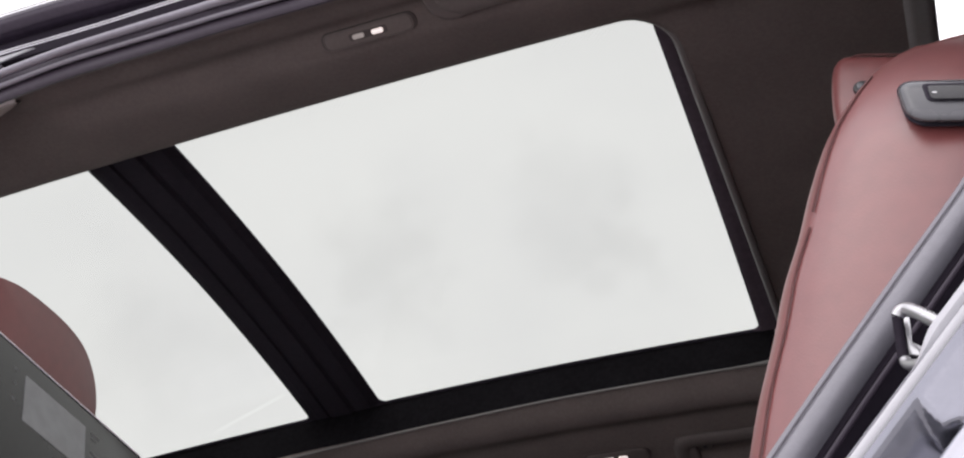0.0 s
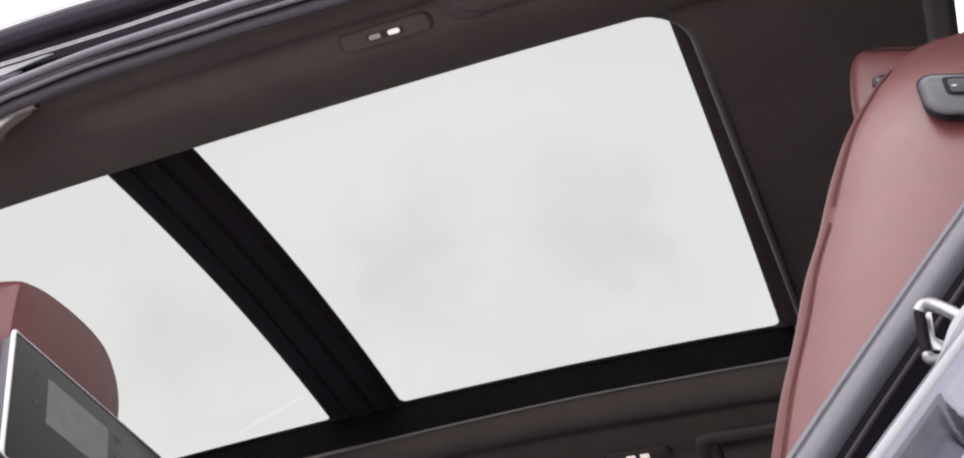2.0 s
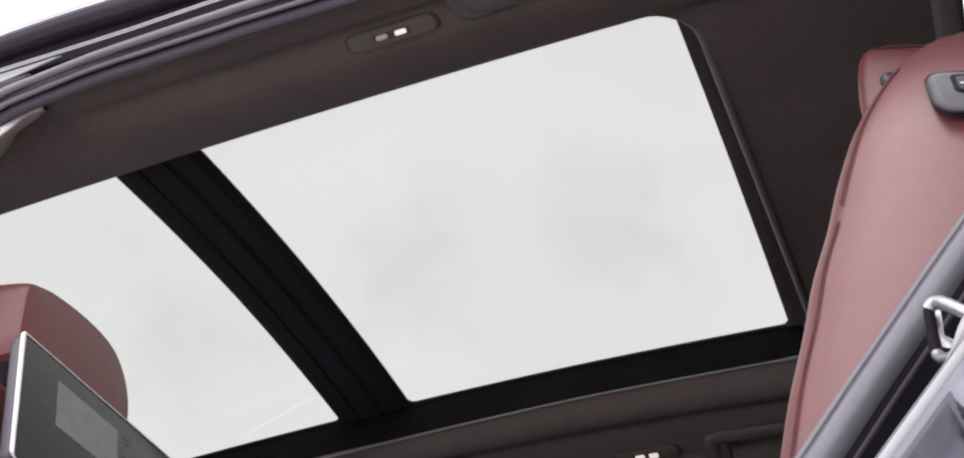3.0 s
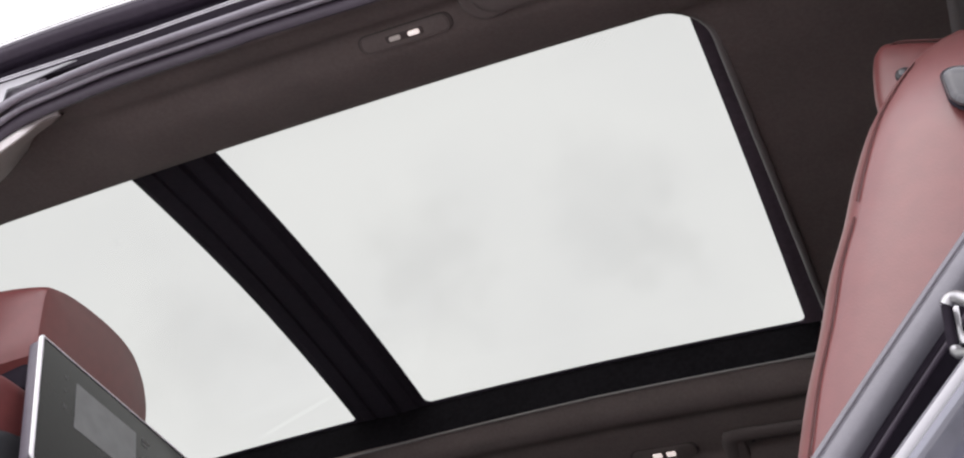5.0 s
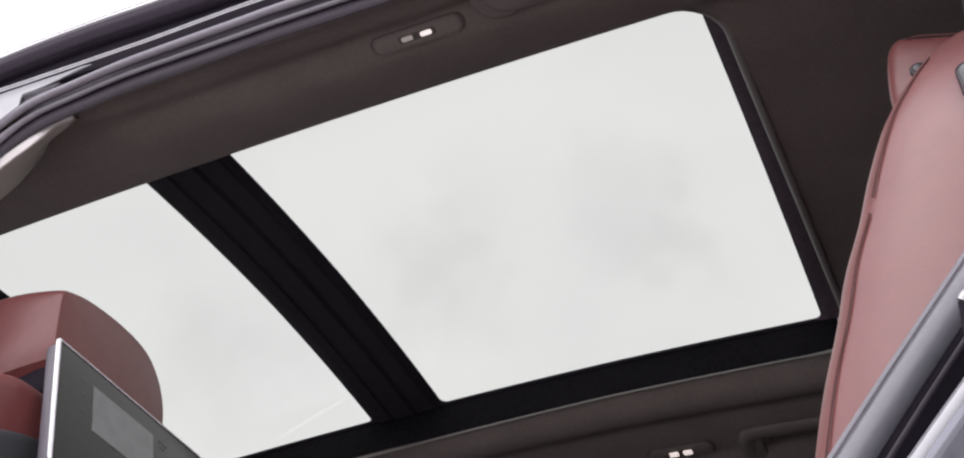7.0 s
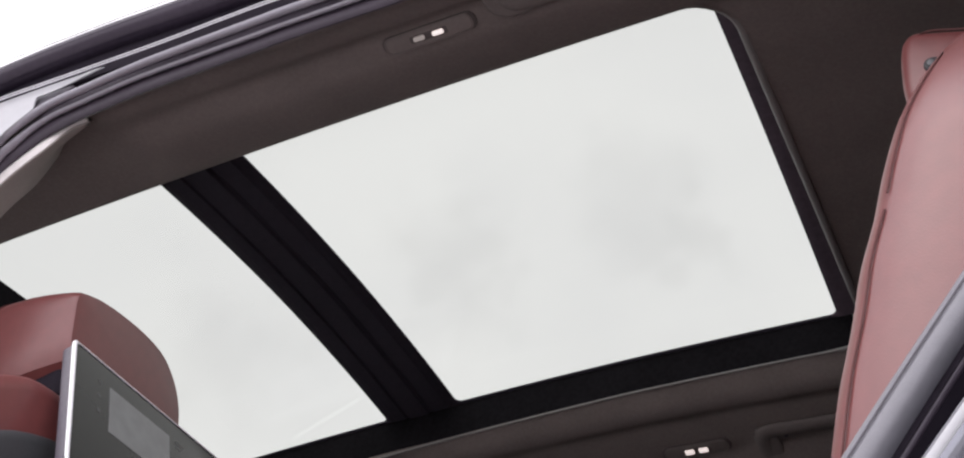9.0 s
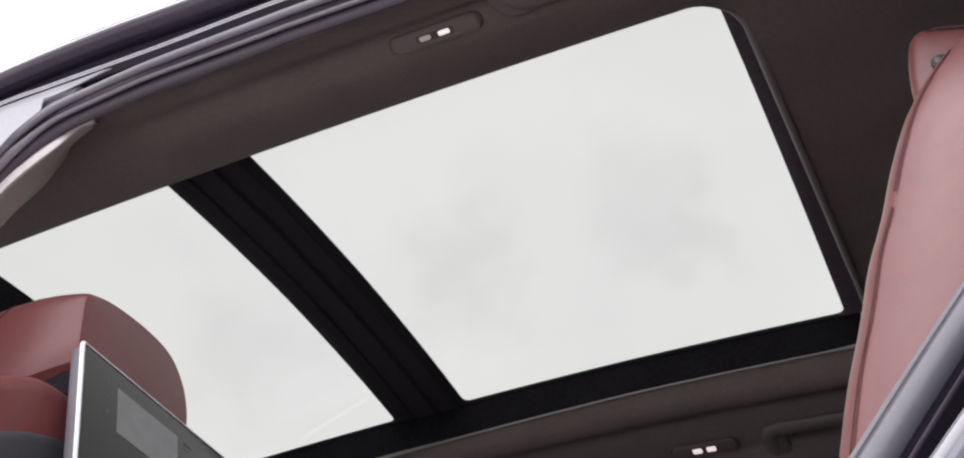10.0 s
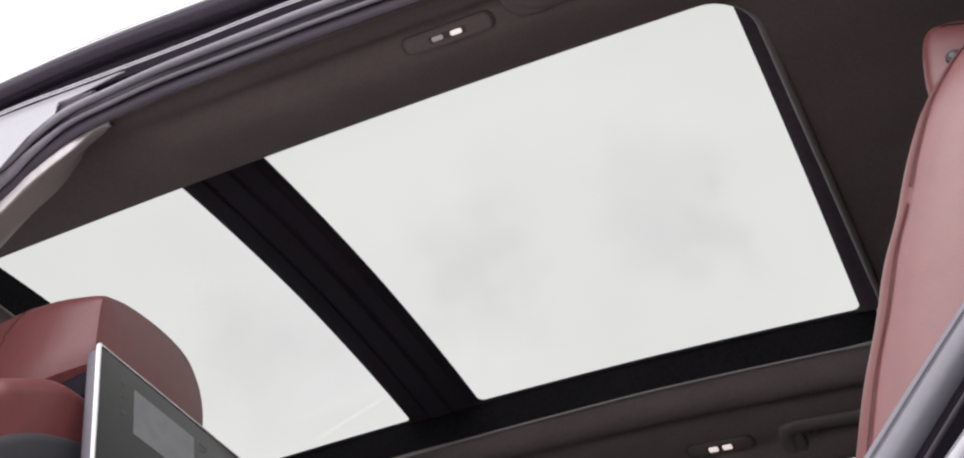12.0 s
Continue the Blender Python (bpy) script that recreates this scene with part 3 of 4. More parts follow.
thicken(part("trim_lip", lip, LIT_TRIM, ptrim, "trim lip in a pale colour for the light it catches"), 0.001)

# rear edge of the door opening
# the unseen upper part is drawn forward to shade the seat's shoulder
strip = spline([(-0.30, 0.560, 0.42), (-0.20, 0.575, 0.60), (-0.053, 0.58, 0.779), (0.02, 0.58, 0.863), (0.092, 0.582, 0.946), (0.112, 0.578, 0.975), (0.142, 0.555, 1.04), (0.155, 0.555, 1.12), (0.150, 0.60, 1.26), (0.125, 0.67, 1.40), (0.08, 0.715, 1.475)], 0.012)
part("weatherstrip", sweep(strip, [(-0.014, -0.004), (-0.013, 0.003), (-0.009, 0.009), (-0.003, 0.0125), (0.003, 0.0132), (0.006, 0.0115), (0.0085, 0.0075), (0.0098, 0.002), (0.0100, -0.005), (0.006, -0.014), (-0.008, -0.014)]), GREY_RUBBER, car, "grey rubber weatherstrip").data.set_sharp_from_angle(angle=3.14)
part("strip_groove", sweep([p + Vector((-0.0045, -0.0121, 0.0040)) for p in strip], oval(0.0007, 0.0007, 6)), DARK_SEAL, car)
part("door_channel", sweep(strip, [(-0.006, -0.008), (0.008, 0.002), (0.013, 0.003), (0.018, -0.002), (0.030, -0.020), (0.044, -0.026), (0.050, -0.020), (0.056, -0.020), (0.062, -0.030), (0.16, -0.030), (0.16, -0.045), (-0.006, -0.045)]), CHANNEL, car, "black rubber door channel")
part("channel_ridge", sweep(strip, [(0.0140 + a, -0.0002 + b) for a, b in oval(0.0024, 0.0026, 12)]), BLACK_SEAL, car, "dark rubber ridge")
# its unseen top is drawn forward too, to block light from the seat
jamb = spline([(-0.26, 0.50, 0.44), (-0.16, 0.50, 0.585), (-0.020, 0.50, 0.734), (0.05, 0.50, 0.807), (0.10, 0.502, 0.861), (0.15, 0.505, 0.93), (0.185, 0.51, 1.05), (0.195, 0.54, 1.20), (0.18, 0.60, 1.36)], 0.015)

# the jamb: a folded edge, and below the striker an added hollow along it, shaped to draw a dark reflection
FLAT = [(0.0, -0.0080), (0.001, -0.0020), (0.003, 0.0), (0.010, -0.0008), (0.045, 0.002), (0.075, 0.020), (0.10, 0.045), (0.13, 0.065), (0.30, 0.075)]
REFLECTION_HOLLOW = [(0.0, -0.0080), (0.001, -0.0020), (0.003, 0.0), (0.009, -0.0007), (0.0305, -0.0200), (0.0340, 0.0), (0.045, 0.002), (0.075, 0.020), (0.10, 0.045), (0.13, 0.065), (0.30, 0.075)]
REFLECTION_HOLLOW_END = [(0.003, -0.005), (0.0063, -0.012), (0.0136, -0.017), (0.0222, -0.021), (0.0276, -0.0225), (0.0314, -0.017), (0.04, -0.01)]
STRIKER_PLACE = Vector((0.0234, 0.50, 0.7744))
jamb_line = spline(jamb, 0.0014)
across = sorted({0.0012 * k for k in range(1, 34)} | {0.0, 0.0007, 0.0062, 0.05, 0.06, 0.075, 0.09, 0.10, 0.115, 0.13, 0.20, 0.30})
sheet, edge_line = [], []
for i, p in enumerate(jamb_line):
    t = (jamb_line[min(i + 1, len(jamb_line) - 1)] - jamb_line[max(i - 1, 0)]).normalized()
    n = t.cross(Vector((0, -1, 0))).normalized()
    b = n.cross(t).normalized()
    gone = (p - STRIKER_PLACE).dot(Vector((0.70, 0.0, 0.714)))
    row = [p - b * 0.14, p - b * 0.05]
    for v in across:
        w = step_between(line_at(REFLECTION_HOLLOW_END, v) - gone, -0.0025, 0.0025)
        row.append(p + n * v + b * (line_at(FLAT, v) * (1 - w) + line_at(REFLECTION_HOLLOW, v) * w))
    sheet.append(row)
    wide = 0.0030 + 0.0060 * step_between(gone, 0.0, 0.03)
    edge_line.append([p + n * 0.0008 - b * 0.0095, p - n * 0.0014 - b * 0.0075, p - n * (0.5 * wide + 0.0012) - b * 0.0062, p - n * (wide + 0.0008) - b * 0.0085, p - n * (wide + 0.0012) - b * 0.013])
jamb_panel = thicken(part("door_jamb", loft(sheet), PAINT, car, "silver painted door jamb"), 0.001)
jamb_panel.data.set_sharp_from_angle(angle=3.14)
# highlight of the jamb's edge and flange, painted in the paler silver
part("jamb_edge", sweep(jamb_line[::4], [(0.0036 + u, -0.0004 + v) for u, v in oval(0.0030, 0.0022, 12)]), LIT_PAINT, car, "door jamb edge in a paler silver for its highlight")
thicken(part("jamb_flange", loft(edge_line), LIT_PAINT, car, "folded inner flange"), 0.001)
part("striker", tube([(0.058, 0.500, 0.7745), (0.0480, 0.508, 0.7935), (0.0385, 0.518, 0.8100), (0.0300, 0.529, 0.8270), (0.0255, 0.5350, 0.8345), (0.0222, 0.5370, 0.8350), (0.0205, 0.538, 0.8330)], 0.0037, 12, 0.0015), STEEL, car, "plated steel door striker")
part("striker_foot", tube([(0.0182, 0.5385, 0.8055), (0.0200, 0.5345, 0.8000), (0.0240, 0.525, 0.7930), (0.0300, 0.512, 0.7840)], 0.0031, 12, 0.0015), STEEL, car, "plated steel foot of the striker")
# the bar's leg on the shadow side has its shade put into the colour
part("striker_shaded_leg", tube([(0.0204, 0.5378, 0.8325), (0.0194, 0.5388, 0.8235), (0.0183, 0.5388, 0.8130), (0.0179, 0.5385, 0.8045)], 0.0029, 12, 0.0015), CHANNEL, car, "leg of the striker bar coloured dark as its shadow side")
part("striker_plate", prism([(0.0222, 0.8300), (0.0265, 0.8290), (0.0245, 0.8130), (0.0300, 0.8080), (0.0270, 0.8035), (0.0208, 0.8060)], lambda a, c, s: (a, 0.543 + 0.002 * s, c + 0.006), 0.0006, 2), STEEL, car, "plated striker plate")
part("sill", box(-1.20, 0.42, 0.26, -0.20, 0.60, 0.40, 0.02, 3), PAINT, car)


def side_wall(name, mat, x0, x1, y_mid, lo, hi, thick, lean=True):
    """A piece of side wall (or pane) on the y_mid = -1 (near) or 1 (far) flank between two heights, leaning in above the belt."""
    def flank(z):
        return 0.93 - 0.36 * max(z - 0.95, 0) if lean else 0.93
    bm = bmesh.new()
    zs = sorted({lo, hi, *(z for z in (0.95,) if lo < z < hi)})
    rows = [[bm.verts.new((x, MID + y_mid * (flank(z) - d), z)) for z in zs] for x in (x0, x1) for d in (0, thick)]
    k = len(zs)
    for a, b in ((0, 2), (3, 1), (1, 0), (2, 3)):
        for j in range(k - 1):
            bm.faces.new((rows[a][j], rows[b][j], rows[b][j + 1], rows[a][j + 1]))
    bm.faces.new([rows[r][0] for r in (0, 1, 3, 2)])
    bm.faces.new([rows[r][-1] for r in (2, 3, 1, 0)])
    return part(name, bm, mat, car, smooth=False)


side_wall("side_panel", PAINT, FRONT_X, REAR_X, 1, 0.26, 0.97, 0.07)
for a, b in ((FRONT_X, -1.80), (-1.17, -1.02), (0.20, 0.36), (0.95, REAR_X)):
    side_wall("pillar", DARK_PLASTIC, a, b, 1, 0.97, 1.60, 0.05)
for a, b in ((-1.80, -1.17), (-1.02, 0.20), (0.36, 0.95)):
    side_wall("side_window", CABIN_GLASS if a < -1.5 else PRIVACY, a, b, 1, 0.97, 1.58, 0.004)
side_wall("side_panel", PAINT, 0.42, REAR_X, -1, 0.26, 0.97, 0.07)
# unseen pillar, added to keep light off the rear headliner
side_wall("rear_pillar", DARK_PLASTIC, 0.345, 0.42, -1, 0.40, 1.53, 0.10)
side_wall("side_window", PRIVACY, 0.42, 0.95, -1, 0.97, 1.52, 0.004)
# unseen front door, added to close the side and cut the cabin's light
side_wall("front_door", PAINT, FRONT_X, -1.42, -1, 0.26, 0.97, 0.07)
side_wall("front_door_window", PALE_GLASS, FRONT_X, -1.46, -1, 0.97, 1.56, 0.004)
side_wall("pillar", DARK_PLASTIC, -1.46, -1.42, -1, 0.97, 1.56, 0.05)
# unseen linings, added to keep the inner walls from brightening the headliner
part("side_trim", box(FRONT_X, MID + 0.830, 0.33, REAR_X, MID + 0.856, 0.985, 0.004), DARK_PLASTIC, car, "unseen dark side lining that cuts bounced light")
part("side_trim", box(0.43, MID - 0.856, 0.33, REAR_X, MID - 0.830, 0.985, 0.004), DARK_PLASTIC, car, "unseen dark side lining that cuts bounced light")
part("tailgate_trim", box(REAR_X - 0.03, MID - 0.83, 0.33, REAR_X - 0.003, MID + 0.83, 1.02, 0.004), DARK_PLASTIC, car, "unseen dark tailgate lining that cuts bounced light")
part("floor_pan", box(FRONT_X, MID - 0.86, 0.26, REAR_X, MID + 0.86, 0.33, 0.01), CARPET, car)
part("tailgate", box(REAR_X, MID - 0.90, 0.26, REAR_X + 0.06, MID + 0.90, 1.02, 0.02), PAINT, car)
# unseen pillars, added to stop light leaking in round the tailgate
side_wall("rear_pillar", DARK_PLASTIC, 0.95, REAR_X, -1, 0.97, 1.53, 0.05)
for a, b in ((MID - 0.90, MID - 0.62), (MID + 0.62, MID + 0.90)):
    part("tailgate_pillar", box(REAR_X, a, 1.02, REAR_X + 0.05, b, 1.53, 0.005), DARK_PLASTIC, car)
part("rear_window", box(REAR_X, MID - 0.62, 1.02, REAR_X + 0.005, MID + 0.62, 1.50, 0.0), PRIVACY, car)
part("dashboard", box(FRONT_X - 0.30, MID - 0.90, 0.26, FRONT_X, MID + 0.90, 0.97, 0.04), DARK_PLASTIC, car)
part("windscreen", box(FRONT_X - 0.005, MID - 0.74, 0.97, FRONT_X, MID + 0.74, 1.57, 0.0), CABIN_GLASS, car)
for wx in (-2.0, 0.75):
    for wy in (MID - 0.84, MID + 0.84):
        wheel = part("wheel", prism(oval(0.36, 0.36, 40), lambda a, b, s, wx=wx, wy=wy: (wx + a, wy + 0.24 * (s - 0.5), 0.36 + b), 0.03), RUBBER, car, "black rubber tyre")
        part("rim", prism(oval(0.235, 0.235, 32), lambda a, b, s, wx=wx, wy=wy: (wx + a, wy + 0.25 * (s - 0.5), 0.36 + b), 0.01), STEEL, wheel, "alloy rim")

# ---- panoramic sunroof ----
sunroof = thing("panoramic_sunroof", (-0.8, MID, glass_z(-0.8, MID)), "black-framed panoramic sunroof with two tinted glass panes", "sunroof")
fbm = bmesh.new()
FRONT_CELL, REAR_CELL = (-1.50, NEAR - 0.02, -0.979, FAR + 0.02), (-0.979, NEAR - 0.02, -0.10, FAR + 0.02)
FRONT_PANE, REAR_PANE = (-1.466, NEAR - 0.004, -1.055, FAR - 0.0), (-0.9025, NEAR - 0.004, -0.163, FAR - 0.0)
for pane, cell in ((FRONT_PANE, FRONT_CELL), (REAR_PANE, REAR_CELL)):
    a, b = dense_hole(*pane, 0.014, cell, 24)
    ring_sheet(a, b, glass_z, 4, fbm)
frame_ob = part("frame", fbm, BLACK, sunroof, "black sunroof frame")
frame_ob.data.materials.append(GLARE_BLACK)
# only the rear stretch takes the lifted black, as painted glare
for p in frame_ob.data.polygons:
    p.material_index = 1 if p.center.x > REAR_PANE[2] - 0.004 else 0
fs = frame_ob.modifiers.new("thickness", "SOLIDIFY")
fs.thickness, fs.offset = 0.005, 1.0
# upright inner wall between the headliner's edge and the frame
wbm = bmesh.new()
ho, _ = dense_hole(HOLE[0] - 0.004, HOLE[1] - 0.004, HOLE[2] + 0.004, HOLE[3] + 0.004, CORNERS, (-2, 0, 1, 2), 40)
ho = squint(ho)
low = [wbm.verts.new((x, y, liner_z(x, y) + 0.001)) for x, y in ho]
high = [wbm.verts.new((x, y, glass_z(x, y) + 0.002)) for x, y in ho]
for j in range(len(ho)):
    wbm.faces.new((low[j], low[(j + 1) % len(ho)], high[(j + 1) % len(ho)], high[j]))
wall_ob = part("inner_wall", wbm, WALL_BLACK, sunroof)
# rear stretch of the wall lightened as well, painting the glare there
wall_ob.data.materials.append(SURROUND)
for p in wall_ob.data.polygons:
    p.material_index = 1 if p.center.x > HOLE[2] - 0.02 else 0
# crossbar cover with two grooves
bar = bmesh.new()
bar_profile = [(-1.040, 0.0), (-1.036, -0.004), (-1.014, -0.005), (-1.011, -0.001), (-1.008, -0.001), (-1.005, -0.006), (-0.965, -0.007), (-0.961, -0.001), (-0.957, -0.001), (-0.953, -0.005), (-0.922, -0.004), (-0.918, 0.0)]
brow = []
for i in range(41):
    y = NEAR + 0.001 + (FAR - NEAR - 0.002) * i / 40
    brow.append([bar.verts.new((x, y, glass_z(x, y) + dz - 0.001)) for x, dz in bar_profile])
for q, r in zip(brow, brow[1:]):
    for j in range(len(bar_profile) - 1):
        bar.faces.new((q[j], q[j + 1], r[j + 1], r[j]))
part("crossbar", bar, BLACK, sunroof, "black crossbar with two grooves", smooth=False)


def pane_mesh(rect, grow, lift):
    bm = bmesh.new()
    x0, y0, x1, y1 = rect[0] - grow, rect[1] - grow, rect[2] + grow, rect[3] + grow
    nx, ny = 12, 16
    layers = []
    for dz in (lift, lift + 0.004):
        layers.append([[bm.verts.new((x0 + (x1 - x0) * i / nx, y := y0 + (y1 - y0) * j / ny, glass_z(x0 + (x1 - x0) * i / nx, y) + dz)) for j in range(ny + 1)] for i in range(nx + 1)])
    for g in layers:
        for i in range(nx):
            for j in range(ny):
                bm.faces.new((g[i][j], g[i + 1][j], g[i + 1][j + 1], g[i][j + 1]))
    lo, hi = layers
    for i in range(nx):
        for j in (0, ny):
            bm.faces.new((lo[i][j], lo[i + 1][j], hi[i + 1][j], hi[i][j]))
    for j in range(ny):
        for i in (0, nx):
            bm.faces.new((lo[i][j], lo[i][j + 1], hi[i][j + 1], hi[i][j]))
    return bm




def add_pane(rect, grow, lift, parent, label="", under=TINTED, over=TINTED_TOP):
    ob = part("pane", pane_mesh(rect, grow, lift), under, parent, label)
    ob.data.materials.append(over)
    for p in ob.data.polygons:
        p.material_index = 0 if p.normal.z < -0.5 else 1
    return ob


add_pane(FRONT_PANE, 0.012, 0.007, sunroof, "tinted front glass pane")
add_pane(REAR_PANE, 0.012, 0.007, sunroof, "tinted rear glass pane with a dotted border", DOTTED)
bead_hole, _ = dense_hole(*HOLE, CORNERS, (-2, 0, 1, 2), 40)
part("edge_bead", loop_tube([p + Vector((0, 0, -0.002 + 0.0075 * min(max((MID - 0.15 - p.y) / 0.22, 0), 1))) for p in rim_path(squint(bead_hole), 0.0)], lambda p: 0.0022 + 0.0036 * min(max((p.x + 0.20) / 0.07, 0), 1), 12), BEAD, sunroof, "grey bead round the opening")

# ---- glass over the last row ----
back_glass = thing("roof_window", (0.4, MID, glass_z(0.4, MID)), "fixed clear roof window with a grey surround", "roof window")
add_pane(BACK_HOLE, 0.02, 0.0, back_glass, "", PALE_GLASS, PALE_GLASS)
sb = bmesh.new()
a, b = dense_hole(*BACK_HOLE, 0.045, (BACK_HOLE[0] - 0.036, BACK_HOLE[1] - 0.03, BACK_HOLE[2] + 0.03, BACK_HOLE[3] + 0.03), 24)
ring_sheet(a, b, lambda x, y: liner_z(x, y) - 0.004, 3, sb)
sur = part("surround", sb, SURROUND, back_glass, "grey plastic surround")
ss = sur.modifiers.new("thickness", "SOLIDIFY")
ss.thickness, ss.offset = 0.005, 1.0
wb2 = bmesh.new()
low = [wb2.verts.new((x, y, liner_z(x, y) - 0.003)) for x, y in a]
high = [wb2.verts.new((x, y, glass_z(x, y))) for x, y in a]
for j in range(len(a)):
    wb2.faces.new((low[j], low[(j + 1) % len(a)], high[(j + 1) % len(a)], high[j]))
part("inner_wall", wb2, BLACK, back_glass)


# ---- reading lamps ----
def liner_frame(x, y):
    """Place on the headliner with a normal into the cabin: local X along the car, local Y outwards along the cloth, local -Z into the cabin."""
    e = 0.004
    s = 1 if y > MID else -1
    a = Vector((2 * e, 0, liner_z(x + e, y) - liner_z(x - e, y))).normalized()
    b = Vector((0, 2 * e * s, liner_z(x, y + e * s) - liner_z(x, y - e * s))).normalized()
    n = a.cross(b).normalized()
    if n.z < 0:
        n = -n
    m = Matrix((( a.x, b.x, n.x), (a.y, b.y, n.y), (a.z, b.z, n.z))).to_4x4()
    m.translation = (x, y, liner_z(x, y))
    return m


def reading_lamp(x, y):
    lamp = thing("reading_lamp", (x, y, liner_z(x, y)), "lit twin reading lamp in a dark oval housing on the headliner", "lamp", "reading lamps")
    m = liner_frame(x, y)
    tall, high, half = (0.0031, 0.0112, 0.0077) if y < MID else (0.0056, 0.016, 0.0085)
    part("housing", prism(rounded_rect(-0.060, -high, 0.060, high, high - 0.001), lambda a, b, s: m @ Vector((a, b, 0.004 - 0.009 * s)), 0.003), LAMP_SHELL, lamp, "dark oval lamp housing")
    part("bezel", loop_tube([m @ Vector((a, b, -0.004)) for a, b in rounded_rect(-0.060, -high, 0.060, high, high - 0.001)], 0.0008), LAMP_SHELL, lamp)
    # dark plate under the housing paints the shade at its rim
    part("shadow_gap", prism(rounded_rect(-0.0645, -high - 0.0012, 0.0645, high + 0.0012, high), lambda a, b, s: m @ Vector((a, b, 0.004 - 0.0062 * s)), 0.001), BEZEL, lamp, "dark plate for the shade round the lamp")
    part("slot", prism(rounded_rect(-0.026, -tall - 0.002, 0.026, tall + 0.002, tall), lambda a, b, s: m @ Vector((a, b, -0.003 - 0.0024 * s)), 0.001), BEZEL, lamp)
    for cx in (-0.013, 0.013):
        part("lens", prism(rounded_rect(cx - half, -tall, cx + half, tall, 0.0022, 4), lambda a, b, s: m @ Vector((a, b, -0.003 - 0.005 * s)), 0.0015), DIM_LAMP if cx < 0 and y < MID else LAMP, lamp, "lit white lens")
    return lamp


LAMP_X = -0.473
reading_lamp(LAMP_X - 0.005, MID - 0.5225)
reading_lamp(LAMP_X, MID + 0.536)


# ---- grab handles ----
def grab_handle(x, y, drop=0.0, wide=0.019, reach=0.012, rise=0.010):
    h = thing("grab_handle", (x, y, liner_z(x, y)), "folded dark plastic grab handle on the roof rail", "handle", "grab handles")
    m = liner_frame(x, y) @ Matrix.Translation((0, -drop, 0))
    up = (m.to_3x3() @ Vector((0, 0, -1))).normalized()
    path = spline([m @ Vector(p) for p in ((-0.100, 0.080, -0.004), (-0.100, 0.050, -0.004), (-0.100, 0.022, -0.006), (-0.097, 0.006, -0.007), (-0.088, -0.003, -0.008), (-0.072, -0.006, -0.009), (0.0, -0.006, -0.010), (0.072, -0.006, -0.009), (0.088, -0.003, -0.008), (0.097, 0.006, -0.007), (0.100, 0.022, -0.006), (0.100, 0.050, -0.004), (0.100, 0.080, -0.004))], 0.005)
    part("grip", sweep(path, oval(0.0150, 0.007, 16), up), HANDLE, h)
    for cx in (-0.090, 0.090):
        part("end_pad", prism(rounded_rect(cx - wide, -reach, cx + wide, 0.075, wide * 0.85 if wide > 0.02 else 0.009), lambda a, b, s: m @ Vector((a, b, 0.002 - (rise + 0.002) * s)), 0.005), HANDLE, h)
    for cx in (-0.058, 0.058):
        part("mount", prism(rounded_rect(cx - 0.016, 0.004, cx + 0.016, 0.026, 0.006), lambda a, b, s: m @ Vector((a, b, 0.003 - 0.009 * s)), 0.003), HANDLE, h)
        part("screw", prism(oval(0.0035, 0.0035, 12), lambda a, b, s, cx=cx: m @ Vector((cx + a, 0.015 + b, -0.004 - 0.004 * s)), 0.0008), DARK_PLASTIC, h)
    return h


grab_handle(-0.270, MID - 0.535, 0.0, 0.036, 0.026, 0.010)
grab_handle(-0.250, MID + 0.535, 0.015)

# ---- rear seat ----
rear_seat = thing("rear_seat", (0.0, 0.95, 0.33), "red-brown leather rear seat with an upright backrest", "seat")
S0, S1 = 0.64, 1.24
front = [(-0.229, 0.42), (-0.194, 0.52), (-0.148, 0.64), (-0.113, 0.73), (-0.086, 0.826), (-0.073, 0.870), (-0.0570, 0.914), (-0.0435, 0.956), (-0.0270, 0.995), (-0.0125, 1.035), (0.0062, 1.0775), (0.0263, 1.1075), (0.0435, 1.127), (0.064, 1.1415), (0.085, 1.1490), (0.112, 1.1490), (0.140, 1.1450), (0.170, 1.1370)]
back = [(0.210, 1.118), (0.222, 1.10), (0.222, 1.06), (0.19, 0.97), (0.13, 0.8), (0.03, 0.55), (0.0, 0.42)]
APEX = (0.195, 1.128)


def edge_points(pts, count=64):
    """Points (x, z) smoothed and spread evenly, bottom to top."""
    fine = spline([(x, 0, z) for x, z in pts], 0.003)
    return [fine[round(i * (len(fine) - 1) / (count - 1))] for i in range(count)]


def cushion_depth(d, rim=0.030, swell=0.022, fade=0.150):
    """How far a padded side lies behind its outer plane, d from the outline."""
    q = min(d / fade, 1.0)
    return (rim + swell) * (1 - (1 - (1 - q) ** 2.8) ** (1 / 2.8)) - swell


def shoulder(x, z):
    """How much further in the backrest lies towards its top, behind the roll of its leading edge."""
    return 1 + 0.20 * min(max((z - 1.05) / 0.11, 0), 1) ** 1.5 * (0.25 + 0.75 * step_between(x, 0.015, 0.105))


